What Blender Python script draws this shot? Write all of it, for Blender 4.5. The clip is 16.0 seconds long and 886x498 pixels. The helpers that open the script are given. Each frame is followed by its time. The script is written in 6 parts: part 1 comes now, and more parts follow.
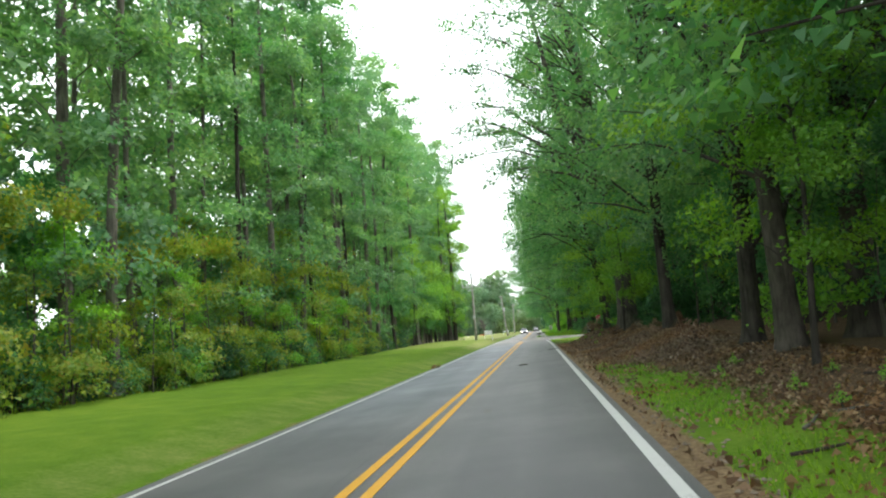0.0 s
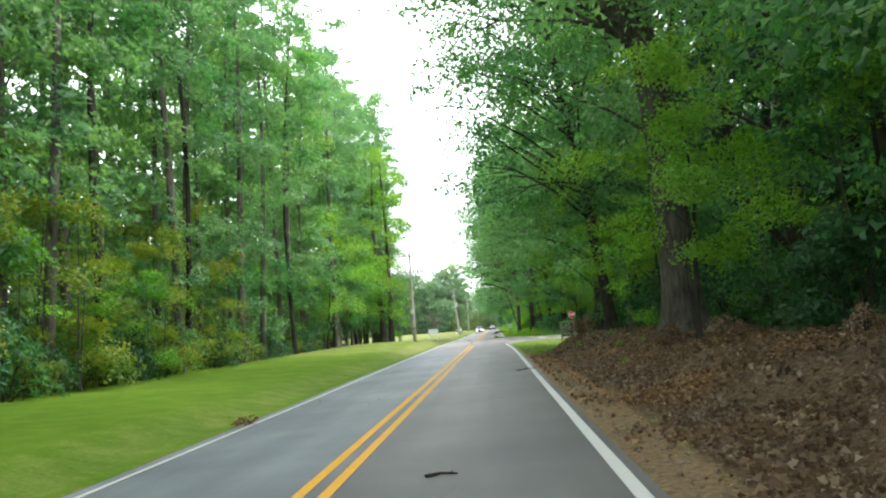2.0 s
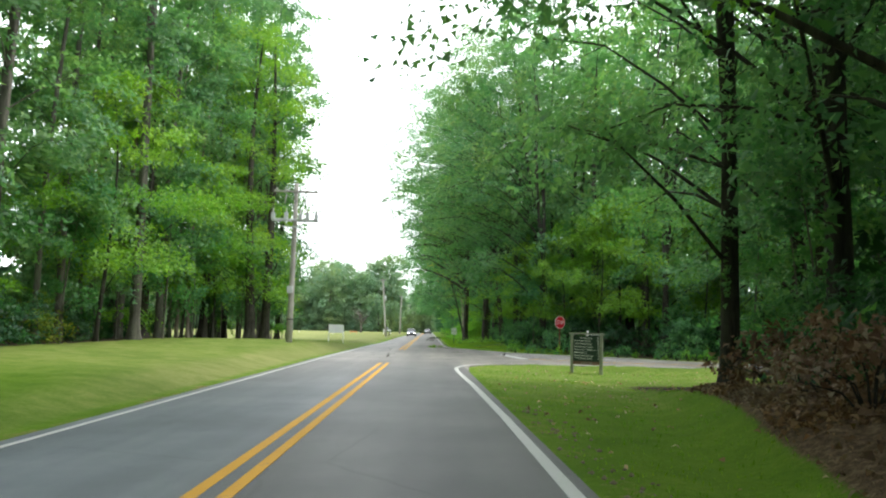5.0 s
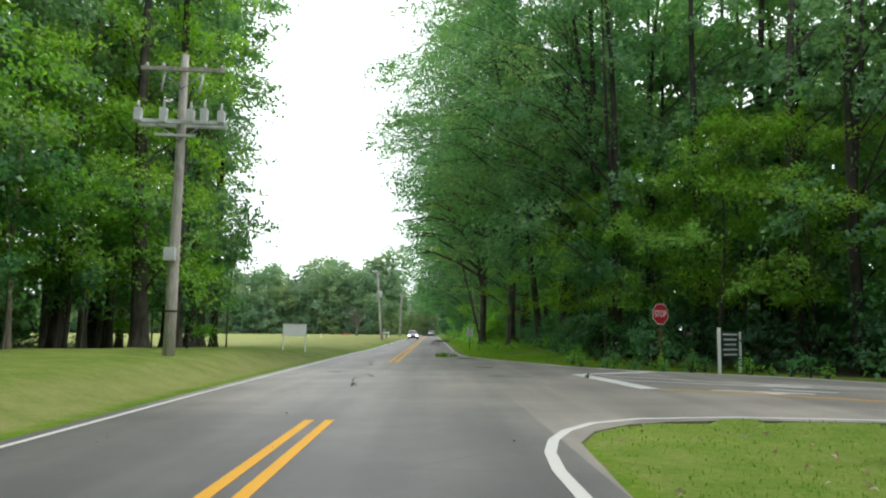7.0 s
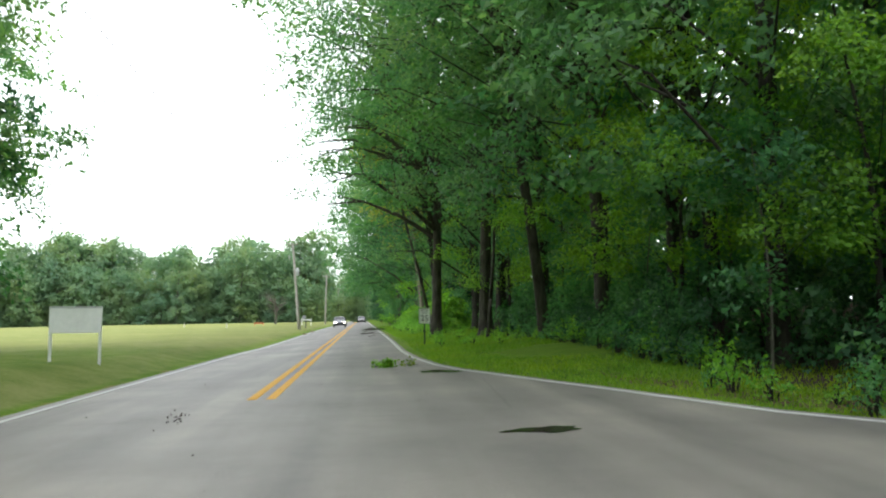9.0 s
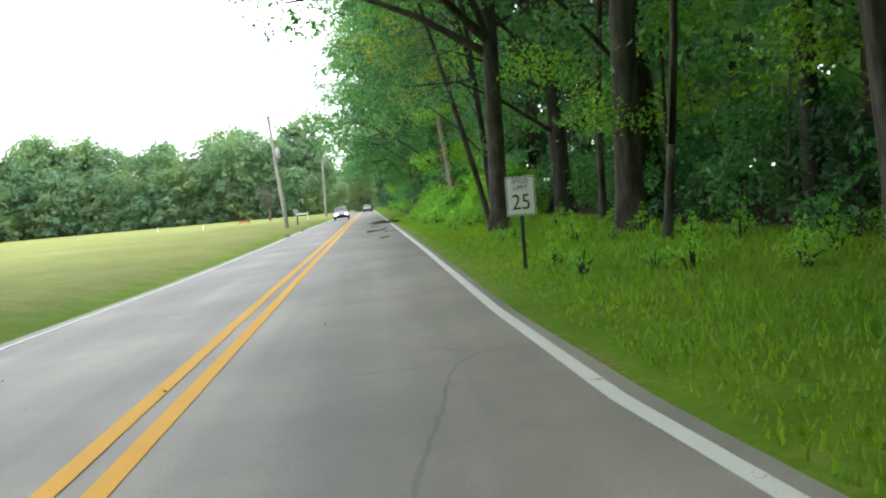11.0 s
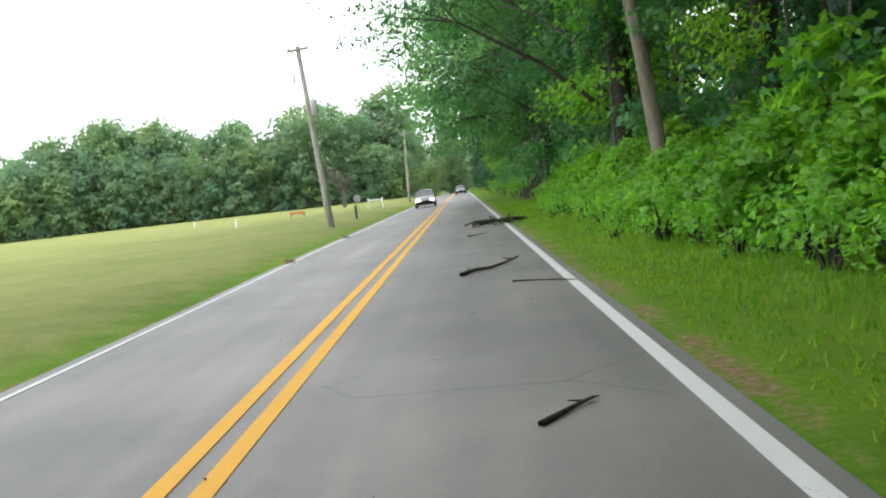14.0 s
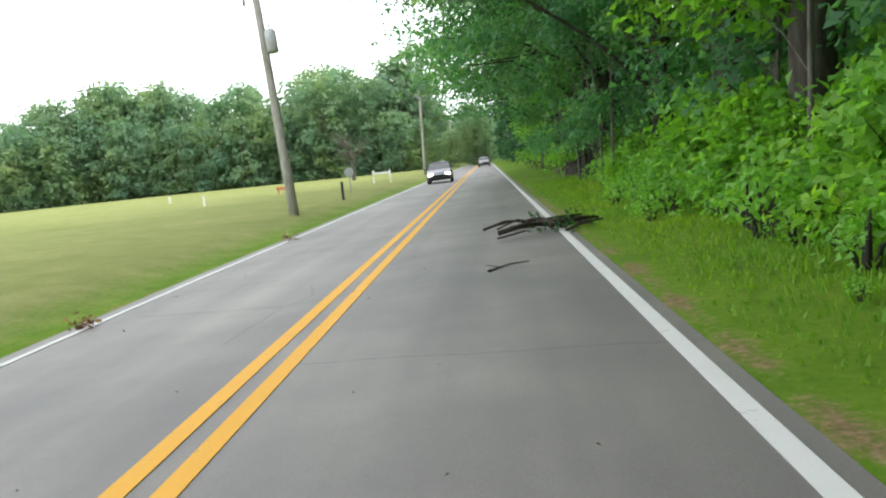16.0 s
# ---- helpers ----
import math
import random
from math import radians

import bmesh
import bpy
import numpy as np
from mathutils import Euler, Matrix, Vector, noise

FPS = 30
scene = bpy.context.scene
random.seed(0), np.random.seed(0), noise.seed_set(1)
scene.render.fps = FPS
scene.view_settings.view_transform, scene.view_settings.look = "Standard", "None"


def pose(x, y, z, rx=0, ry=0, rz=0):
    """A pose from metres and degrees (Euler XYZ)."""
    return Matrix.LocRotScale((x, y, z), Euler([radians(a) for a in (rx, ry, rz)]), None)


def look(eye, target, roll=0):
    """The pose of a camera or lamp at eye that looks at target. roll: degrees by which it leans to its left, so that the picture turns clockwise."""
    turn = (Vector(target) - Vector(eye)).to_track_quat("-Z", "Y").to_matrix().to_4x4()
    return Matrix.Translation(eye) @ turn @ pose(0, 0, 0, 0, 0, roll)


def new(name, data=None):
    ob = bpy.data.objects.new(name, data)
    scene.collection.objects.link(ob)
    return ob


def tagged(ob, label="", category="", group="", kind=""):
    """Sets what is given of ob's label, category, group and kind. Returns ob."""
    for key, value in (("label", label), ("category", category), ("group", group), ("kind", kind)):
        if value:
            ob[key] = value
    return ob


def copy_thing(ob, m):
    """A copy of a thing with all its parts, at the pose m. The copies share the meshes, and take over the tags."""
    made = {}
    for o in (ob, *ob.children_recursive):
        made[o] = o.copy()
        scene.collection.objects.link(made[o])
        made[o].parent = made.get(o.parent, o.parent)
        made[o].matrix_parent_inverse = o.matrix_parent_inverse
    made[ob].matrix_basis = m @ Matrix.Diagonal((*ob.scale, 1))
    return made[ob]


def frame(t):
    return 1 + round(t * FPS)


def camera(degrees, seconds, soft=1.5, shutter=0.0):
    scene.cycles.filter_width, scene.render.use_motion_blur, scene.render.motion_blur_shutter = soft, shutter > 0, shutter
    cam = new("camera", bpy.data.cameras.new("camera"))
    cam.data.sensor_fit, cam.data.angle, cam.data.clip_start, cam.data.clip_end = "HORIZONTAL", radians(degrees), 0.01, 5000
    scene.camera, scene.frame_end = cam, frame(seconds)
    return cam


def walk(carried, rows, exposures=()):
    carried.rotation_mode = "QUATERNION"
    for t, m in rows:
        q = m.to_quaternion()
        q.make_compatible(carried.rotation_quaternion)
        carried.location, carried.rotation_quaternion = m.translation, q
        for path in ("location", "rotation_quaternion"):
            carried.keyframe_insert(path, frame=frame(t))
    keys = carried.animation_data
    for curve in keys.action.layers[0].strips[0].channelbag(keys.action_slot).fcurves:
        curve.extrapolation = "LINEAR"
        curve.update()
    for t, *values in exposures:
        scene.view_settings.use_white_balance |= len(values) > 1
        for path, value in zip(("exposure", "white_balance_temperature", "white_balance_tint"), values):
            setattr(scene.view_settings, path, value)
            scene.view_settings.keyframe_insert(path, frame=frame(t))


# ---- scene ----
cam = camera(61.0, 16.0, soft=2.1)
PATH = [
    (0, (1.912, 4.939, 1.453), (1.683, 6.913, 1.678), -4.50),
    (0.5, (1.918, 10.314, 1.456), (1.695, 12.289, 1.680), -4.38),
    (1, (1.890, 15.715, 1.461), (1.660, 17.689, 1.685), -3.44),
    (1.5, (1.910, 21.043, 1.460), (1.689, 23.019, 1.671), -3.74),
    (2, (1.875, 26.413, 1.478), (1.756, 28.398, 1.688), -3.90),
    (2.5, (1.804, 31.723, 1.456), (1.782, 33.713, 1.655), -2.82),
    (3, (1.786, 36.936, 1.423), (1.804, 38.927, 1.618), -2.25),
    (3.5, (1.760, 42.034, 1.415), (1.793, 44.023, 1.625), -1.69),
    (4, (1.733, 47.098, 1.417), (1.768, 49.086, 1.628), 1.52),
    (4.2, (1.756, 49.090, 1.404), (1.790, 51.078, 1.614), 1.82),
    (6.3, (1.662, 69.457, 1.293), (1.688, 71.445, 1.513), 1.30),
    (6.5, (1.638, 71.383, 1.277), (1.663, 73.370, 1.495), 1.62),
    (7, (1.579, 76.035, 1.238), (1.605, 78.023, 1.457), 0.97),
    (7.5, (1.540, 80.616, 1.217), (1.563, 82.604, 1.435), 1.19),
    (8, (1.550, 85.260, 1.219), (1.580, 87.248, 1.434), 1.34),
    (8.5, (1.555, 89.543, 1.233), (1.676, 91.528, 1.448), 0.24),
    (9, (1.551, 94.441, 1.212), (1.765, 96.421, 1.392), -0.39),
    (9.5, (1.600, 99.259, 1.240), (1.829, 101.243, 1.360), -1.02),
    (10, (1.637, 103.741, 1.218), (1.929, 105.718, 1.155), -3.00),
    (10.2, (1.602, 105.520, 1.246), (1.887, 107.497, 1.160), -4.20),
    (12.3, (1.653, 122.618, 1.343), (1.680, 124.610, 1.171), -4.05),
    (12.5, (1.642, 124.162, 1.392), (1.645, 126.155, 1.223), -4.96),
    (13, (1.598, 128.216, 1.374), (1.588, 130.209, 1.209), -4.38),
    (13.5, (1.642, 131.920, 1.420), (1.593, 133.913, 1.258), -5.25),
    (14, (1.653, 135.417, 1.424), (1.588, 137.409, 1.262), -5.88),
    (14.5, (1.723, 138.675, 1.427), (1.627, 140.666, 1.266), -5.52),
    (15, (1.743, 141.556, 1.449), (1.636, 143.546, 1.278), -6.01),
    (15.5, (1.766, 144.045, 1.441), (1.647, 146.033, 1.255), -6.43),
    (16, (1.778, 146.345, 1.400), (1.645, 148.327, 1.169), -5.27),
]
walk(cam, [(t, look(eye, target, roll)) for t, eye, target, roll in PATH],
     exposures=[(0.0, 0.64), (1.0, 0.84), (2.5, 0.9), (3.5, 0.84), (4.2, 0.75), (6.3, 0.15), (7.5, 0.08), (8.5, 0.16), (9.3, 0.55), (10.2, 0.74), (12.3, 0.5), (16.0, 0.42)])

# ---- daylight: bright overcast sky, soft high sun ----
SUN_EL, SUN_AZ = 52.0, 62.0          # degrees above the horizon; clockwise from straight ahead (+y)
world = bpy.data.worlds.new("overcast_sky")
scene.world = world
world.use_nodes = True
wn = world.node_tree.nodes
wl = world.node_tree.links
wn.clear()
w_out = wn.new("ShaderNodeOutputWorld")
w_bg = wn.new("ShaderNodeBackground")
w_sky = wn.new("ShaderNodeTexSky")
w_sky.sky_type = 'NISHITA'
w_sky.sun_disc = False
w_sky.sun_elevation = radians(SUN_EL)
w_sky.sun_rotation = radians(SUN_AZ)
w_sky.dust_density = 4.0
w_mix = wn.new("ShaderNodeMix")
w_mix.data_type = 'RGBA'
w_mix.inputs[0].default_value = 0.86   # share of white cloud over the blue
w_mix.inputs[7].default_value = (14.0, 14.6, 15.2, 1)
wl.new(w_sky.outputs[0], w_mix.inputs[6])
wl.new(w_mix.outputs[2], w_bg.inputs[0])
w_bg.inputs[1].default_value = 0.15
wl.new(w_bg.outputs[0], w_out.inputs[0])

sun_data = bpy.data.lights.new("sun", 'SUN')
sun_data.energy = 1.5
sun_data.angle = radians(14)
sun_data.color = (1.0, 0.96, 0.88)
sun = new("sun", sun_data)
sun_dir = Vector((math.sin(radians(SUN_AZ)) * math.cos(radians(SUN_EL)),
                  math.cos(radians(SUN_AZ)) * math.cos(radians(SUN_EL)), math.sin(radians(SUN_EL))))
sun.matrix_world = look(sun_dir * 60, (0, 0, 0))


# ---- materials ----
def node_mat(name):
    m = bpy.data.materials.new(name)
    m.use_nodes = True
    nt = m.node_tree
    nt.nodes.clear()
    out = nt.nodes.new("ShaderNodeOutputMaterial")
    return m, nt, out


def noise_tex(nt, scale, detail=4.0, rough=0.55, vec=None):
    n = nt.nodes.new("ShaderNodeTexNoise")
    n.inputs["Scale"].default_value = scale
    n.inputs["Detail"].default_value = detail
    n.inputs["Roughness"].default_value = rough
    if vec is not None:
        nt.links.new(vec, n.inputs["Vector"])
    return n


def ramp(nt, fac, stops):
    r = nt.nodes.new("ShaderNodeValToRGB")
    e = r.color_ramp.elements
    while len(e) < len(stops):
        e.new(0.5)
    for el, (p, c) in zip(e, stops):
        el.position = p
        el.color = (*c, 1)
    nt.links.new(fac, r.inputs[0])
    return r


def mix_col(nt, fac, a, b, mode='MIX'):
    n = nt.nodes.new("ShaderNodeMix")
    n.data_type = 'RGBA'
    n.blend_type = mode
    for sock, v in ((0, fac), (6, a), (7, b)):
        if isinstance(v, (int, float)):
            n.inputs[sock].default_value = v
        elif isinstance(v, tuple):
            n.inputs[sock].default_value = (*v, 1)
        else:
            nt.links.new(v, n.inputs[sock])
    return n.outputs[2]


def math_node(nt, op, a, b=None, clamp=False):
    n = nt.nodes.new("ShaderNodeMath")
    n.operation = op
    n.use_clamp = clamp
    for i, v in enumerate((a, b)):
        if v is None:
            continue
        if isinstance(v, (int, float)):
            n.inputs[i].default_value = v
        else:
            nt.links.new(v, n.inputs[i])
    return n.outputs[0]


def attr(nt, name):
    n = nt.nodes.new("ShaderNodeAttribute")
    n.attribute_name = name
    return n.outputs["Fac"]


def coords(nt):
    return nt.nodes.new("ShaderNodeTexCoord").outputs["Object"]


def bump(nt, height, strength, dist, bsdf):
    b = nt.nodes.new("ShaderNodeBump")
    b.inputs["Strength"].default_value = strength
    b.inputs["Distance"].default_value = dist
    nt.links.new(height, b.inputs["Height"])
    nt.links.new(b.outputs[0], bsdf.inputs["Normal"])


def principled(nt, out, rough=0.8, metal=0.0, spec=0.3):
    p = nt.nodes.new("ShaderNodeBsdfPrincipled")
    p.inputs["Roughness"].default_value = rough
    p.inputs["Metallic"].default_value = metal
    p.inputs["Specular IOR Level"].default_value = spec
    nt.links.new(p.outputs[0], out.inputs[0])
    return p


def simple_mat(name, dark, light, scale=20.0, rough=0.7, metal=0.0, relief=0.3, dist=0.004, spec=0.3):
    """Two-tone surface: coarse stains times fine grain, with a small relief."""
    m, nt, out = node_mat(name)
    p = principled(nt, out, rough, metal, spec)
    c = coords(nt)
    fine = noise_tex(nt, scale, 6, 0.65, c)
    coarse = noise_tex(nt, scale * 0.13, 3, 0.6, c)
    f = math_node(nt, 'ADD', math_node(nt, 'MULTIPLY', fine.outputs[0], 0.55), math_node(nt, 'MULTIPLY', coarse.outputs[0], 0.45))
    r = ramp(nt, f, [(0.35, dark), (0.65, light)])
    nt.links.new(r.outputs[0], p.inputs["Base Color"])
    bump(nt, fine.outputs[0], relief, dist, p)
    return m


def leaf_mat(name, tones, through_tint, gloss=0.35, broad=0.3):
    """Leaves: each leaf its own tone, each plant a shift of it; light passes partly through."""
    m, nt, out = node_mat(name)
    geo = nt.nodes.new("ShaderNodeNewGeometry")
    info = nt.nodes.new("ShaderNodeObjectInfo")
    f = math_node(nt, 'ADD', math_node(nt, 'MULTIPLY', geo.outputs["Random Per Island"], 0.62),
                  math_node(nt, 'MULTIPLY', info.outputs["Random"], 0.38))
    r = ramp(nt, f, tones)
    c = coords(nt)
    patch = noise_tex(nt, 0.55, 3, 0.6, c)
    col = mix_col(nt, math_node(nt, 'MULTIPLY', patch.outputs[0], 0.5), r.outputs[0], mix_col(nt, 1.0, r.outputs[0], (0.62, 0.66, 0.60), 'MULTIPLY'))
    # some boughs and whole trees run yellower, others bluer
    hue = ramp(nt, noise_tex(nt, broad, 2, 0.5, c).outputs[0], [(0.32, (0.80, 0.92, 1.12)), (0.52, (1.0, 1.0, 1.0)), (0.72, (1.30, 1.10, 0.80))])
    col = mix_col(nt, 1.0, col, hue.outputs[0], 'MULTIPLY')
    d = principled(nt, out, 0.5, 0.0, gloss)
    nt.links.new(col, d.inputs["Base Color"])
    tr = nt.nodes.new("ShaderNodeBsdfTranslucent")
    nt.links.new(mix_col(nt, 1.0, col, through_tint, 'MULTIPLY'), tr.inputs[0])
    add = nt.nodes.new("ShaderNodeMixShader")
    add.inputs[0].default_value = 0.5
    nt.links.new(d.outputs[0], add.inputs[1])
    nt.links.new(tr.outputs[0], add.inputs[2])
    nt.links.new(add.outputs[0], out.inputs[0])
    return m


def bark_mat(name, dark, light, scale=9.0):
    m, nt, out = node_mat(name)
    p = principled(nt, out, 0.9, 0, 0.15)
    c = coords(nt)
    mp = nt.nodes.new("ShaderNodeMapping")
    mp.inputs["Scale"].default_value = (1, 1, 0.16)
    nt.links.new(c, mp.inputs[0])
    ridges = noise_tex(nt, scale, 6, 0.7, mp.outputs[0])
    blot = noise_tex(nt, 1.3, 4, 0.6, c)
    f = math_node(nt, 'ADD', math_node(nt, 'MULTIPLY', ridges.outputs[0], 0.65), math_node(nt, 'MULTIPLY', blot.outputs[0], 0.35))
    r = ramp(nt, f, [(0.36, dark), (0.66, light)])
    nt.links.new(r.outputs[0], p.inputs["Base Color"])
    bump(nt, ridges.outputs[0], 0.8, 0.03, p)
    return m


M_LEAF = leaf_mat("leaf_green", [(0.0, (0.051, 0.143, 0.072)), (0.45, (0.088, 0.234, 0.098)), (0.8, (0.149, 0.332, 0.123)), (1.0, (0.225, 0.390, 0.171))], (1.35, 1.58, 0.75))
# deep green with the shade under the canopy put into its tones
M_LEAF_DEEP_SHADE = leaf_mat("leaf_deep_shade_green", [(0.0, (0.022, 0.070, 0.037)), (0.5, (0.042, 0.122, 0.056)), (1.0, (0.090, 0.205, 0.087))], (1.15, 1.4, 0.65))
M_LEAF_FRESH = leaf_mat("leaf_fresh_green", [(0.0, (0.118, 0.284, 0.040)), (0.5, (0.204, 0.448, 0.065)), (1.0, (0.340, 0.568, 0.100))], (1.4, 1.5, 0.5))
M_LEAF_YELLOW = leaf_mat("leaf_yellowing", [(0.0, (0.086, 0.210, 0.036)), (0.45, (0.215, 0.345, 0.052)), (0.82, (0.380, 0.420, 0.065)), (1.0, (0.340, 0.225, 0.075))], (1.2, 1.2, 0.5))
M_LEAF_MAPLE = leaf_mat("leaf_maple_green", [(0.0, (0.105, 0.250, 0.034)), (0.5, (0.195, 0.400, 0.052)), (1.0, (0.310, 0.510, 0.082))], (1.4, 1.5, 0.5), 0.45)
M_LEAF_LIGHT = leaf_mat("leaf_light_green", [(0.0, (0.094, 0.200, 0.108)), (0.45, (0.147, 0.297, 0.146)), (0.8, (0.218, 0.383, 0.176)), (1.0, (0.290, 0.430, 0.216))], (1.38, 1.55, 0.75))
# distance haze is painted into these paler, greyer tones
M_LEAF_FAR_HAZE = leaf_mat("leaf_far_hazy_green", [(0.0, (0.155, 0.258, 0.158)), (0.5, (0.200, 0.318, 0.180)), (1.0, (0.262, 0.375, 0.195))], (1.2, 1.3, 0.9), broad=0.11)
M_LEAF_BROWN = leaf_mat("leaf_dead", [(0.0, (0.085, 0.045, 0.028)), (0.3, (0.200, 0.115, 0.074)), (0.6, (0.380, 0.260, 0.180)), (0.85, (0.620, 0.520, 0.430))], (1.0, 0.85, 0.6), 0.2)
M_LITTER = leaf_mat("leaf_litter_brown", [(0.0, (0.062, 0.036, 0.020)), (0.35, (0.165, 0.105, 0.064)), (0.65, (0.330, 0.230, 0.150)), (0.88, (0.600, 0.500, 0.380))], (1.0, 0.85, 0.6), 0.2)
M_BARK = bark_mat("bark_dark", (0.016, 0.015, 0.013), (0.080, 0.073, 0.061))
M_BARK_BROWN = bark_mat("bark_brown", (0.024, 0.022, 0.018), (0.112, 0.101, 0.083))
M_BARK_FURROW = bark_mat("bark_furrowed_grey", (0.024, 0.022, 0.018), (0.165, 0.155, 0.128), 14.0)
M_BARK_GREY = bark_mat("bark_grey", (0.055, 0.052, 0.043), (0.215, 0.202, 0.170))
M_BARK_PALE = bark_mat("bark_pale", (0.13, 0.11, 0.085), (0.36, 0.31, 0.25))
M_POLE = bark_mat("weathered_pole_wood", (0.22, 0.205, 0.18), (0.50, 0.48, 0.43), 14.0)
M_WHITE = simple_mat("white_sign_paint", (0.78, 0.79, 0.78), (0.90, 0.90, 0.89), 8, 0.5)
M_GREENBOARD = simple_mat("dark_green_board", (0.012, 0.030, 0.022), (0.026, 0.052, 0.038), 10, 0.6)
M_WOODGREY = simple_mat("grey_green_post_wood", (0.16, 0.17, 0.13), (0.34, 0.36, 0.28), 18, 0.85)
M_WOODBROWN = simple_mat("brown_stained_wood", (0.10, 0.055, 0.032), (0.21, 0.125, 0.075), 18, 0.8)
M_RED = simple_mat("red_sign_sheeting", (0.42, 0.012, 0.022), (0.55, 0.022, 0.032), 6, 0.4)
M_RUST = simple_mat("rusty_brown_post", (0.16, 0.065, 0.035), (0.30, 0.13, 0.070), 30, 0.8)
M_STEEL = simple_mat("galvanised_steel", (0.30, 0.31, 0.32), (0.48, 0.49, 0.50), 12, 0.5, 0.6)
M_GREYCAN = simple_mat("grey_equipment_paint", (0.40, 0.42, 0.42), (0.60, 0.62, 0.62), 9, 0.55)
M_CERAMIC = simple_mat("brown_grey_ceramic", (0.30, 0.29, 0.28), (0.55, 0.54, 0.52), 9, 0.3)
M_CABLE = simple_mat("black_cable", (0.02, 0.02, 0.02), (0.05, 0.05, 0.05), 20, 0.6)
M_BLACK = simple_mat("black_lettering", (0.012, 0.012, 0.013), (0.03, 0.03, 0.03), 20, 0.6)
M_DARKPOST = simple_mat("dark_green_steel_post", (0.02, 0.03, 0.025), (0.05, 0.06, 0.05), 20, 0.6)
M_ORANGE = simple_mat("faded_orange_board", (0.50, 0.16, 0.07), (0.66, 0.27, 0.13), 8, 0.7)
M_STICK = bark_mat("fallen_stick_bark", (0.020, 0.015, 0.012), (0.075, 0.060, 0.048), 20)
M_STONE = simple_mat("grit_stone", (0.12, 0.095, 0.07), (0.30, 0.25, 0.19), 12, 0.9)


def asphalt_mat():
    m, nt, out = node_mat("worn_asphalt")
    p = principled(nt, out, 0.57, 0, 0.5)
    c = coords(nt)
    grit = noise_tex(nt, 90, 4, 0.7, c)
    blot = noise_tex(nt, 0.35, 5, 0.6, c)
    mp = nt.nodes.new("ShaderNodeMapping")
    mp.inputs["Scale"].default_value = (1.0, 0.05, 1.0)
    nt.links.new(c, mp.inputs[0])
    lanes = noise_tex(nt, 1.3, 3, 0.5, mp.outputs[0])
    f = math_node(nt, 'ADD', math_node(nt, 'MULTIPLY', grit.outputs[0], 0.3),
                  math_node(nt, 'ADD', math_node(nt, 'MULTIPLY', blot.outputs[0], 0.4), math_node(nt, 'MULTIPLY', lanes.outputs[0], 0.3)))
    r = ramp(nt, f, [(0.37, (0.048, 0.048, 0.050)), (0.5, (0.084, 0.083, 0.083)), (0.63, (0.135, 0.132, 0.127))])
    # worn, browner surface of the junction
    col = mix_col(nt, attr(nt, "worn"), r.outputs[0], mix_col(nt, 1.0, r.outputs[0], (2.2, 2.03, 1.82), 'MULTIPLY'))
    # the left lane's bluish sky sheen, painted into the colour
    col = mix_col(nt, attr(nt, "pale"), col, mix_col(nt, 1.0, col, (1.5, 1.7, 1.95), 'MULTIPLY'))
    # fine cracks, tar-dark
    vor = nt.nodes.new("ShaderNodeTexVoronoi")
    vor.feature = 'DISTANCE_TO_EDGE'
    vor.inputs["Scale"].default_value = 0.22
    wob = noise_tex(nt, 1.6, 4, 0.6, c)
    nt.links.new(mix_col(nt, 0.12, c, wob.outputs[1]), vor.inputs["Vector"])
    gate = noise_tex(nt, 0.12, 2, 0.5, c)
    near = math_node(nt, 'LESS_THAN', vor.outputs[0], 0.0028)
    crack = math_node(nt, 'MULTIPLY', near, math_node(nt, 'GREATER_THAN', gate.outputs[0], 0.52))
    col = mix_col(nt, math_node(nt, 'MULTIPLY', crack, 0.28), col, (0.022, 0.021, 0.020))
    nt.links.new(col, p.inputs["Base Color"])
    bump(nt, grit.outputs[0], 0.5, 0.006, p)
    return m


def paint_mat(name, colour):
    m, nt, out = node_mat(name)
    p = principled(nt, out, 0.7, 0, 0.3)
    c = coords(nt)
    grit = noise_tex(nt, 60, 4, 0.7, c)
    wear = noise_tex(nt, 3.5, 6, 0.7, c)
    f = ramp(nt, math_node(nt, 'ADD', math_node(nt, 'MULTIPLY', grit.outputs[0], 0.5), math_node(nt, 'MULTIPLY', wear.outputs[0], 0.5)),
             [(0.34, (0, 0, 0)), (0.42, (1, 1, 1))])
    col = mix_col(nt, f.outputs[0], (0.13, 0.125, 0.12), mix_col(nt, wear.outputs[0], colour, tuple(v * 0.78 for v in colour)))
    nt.links.new(col, p.inputs["Base Color"])
    bump(nt, grit.outputs[0], 0.3, 0.004, p)
    return m


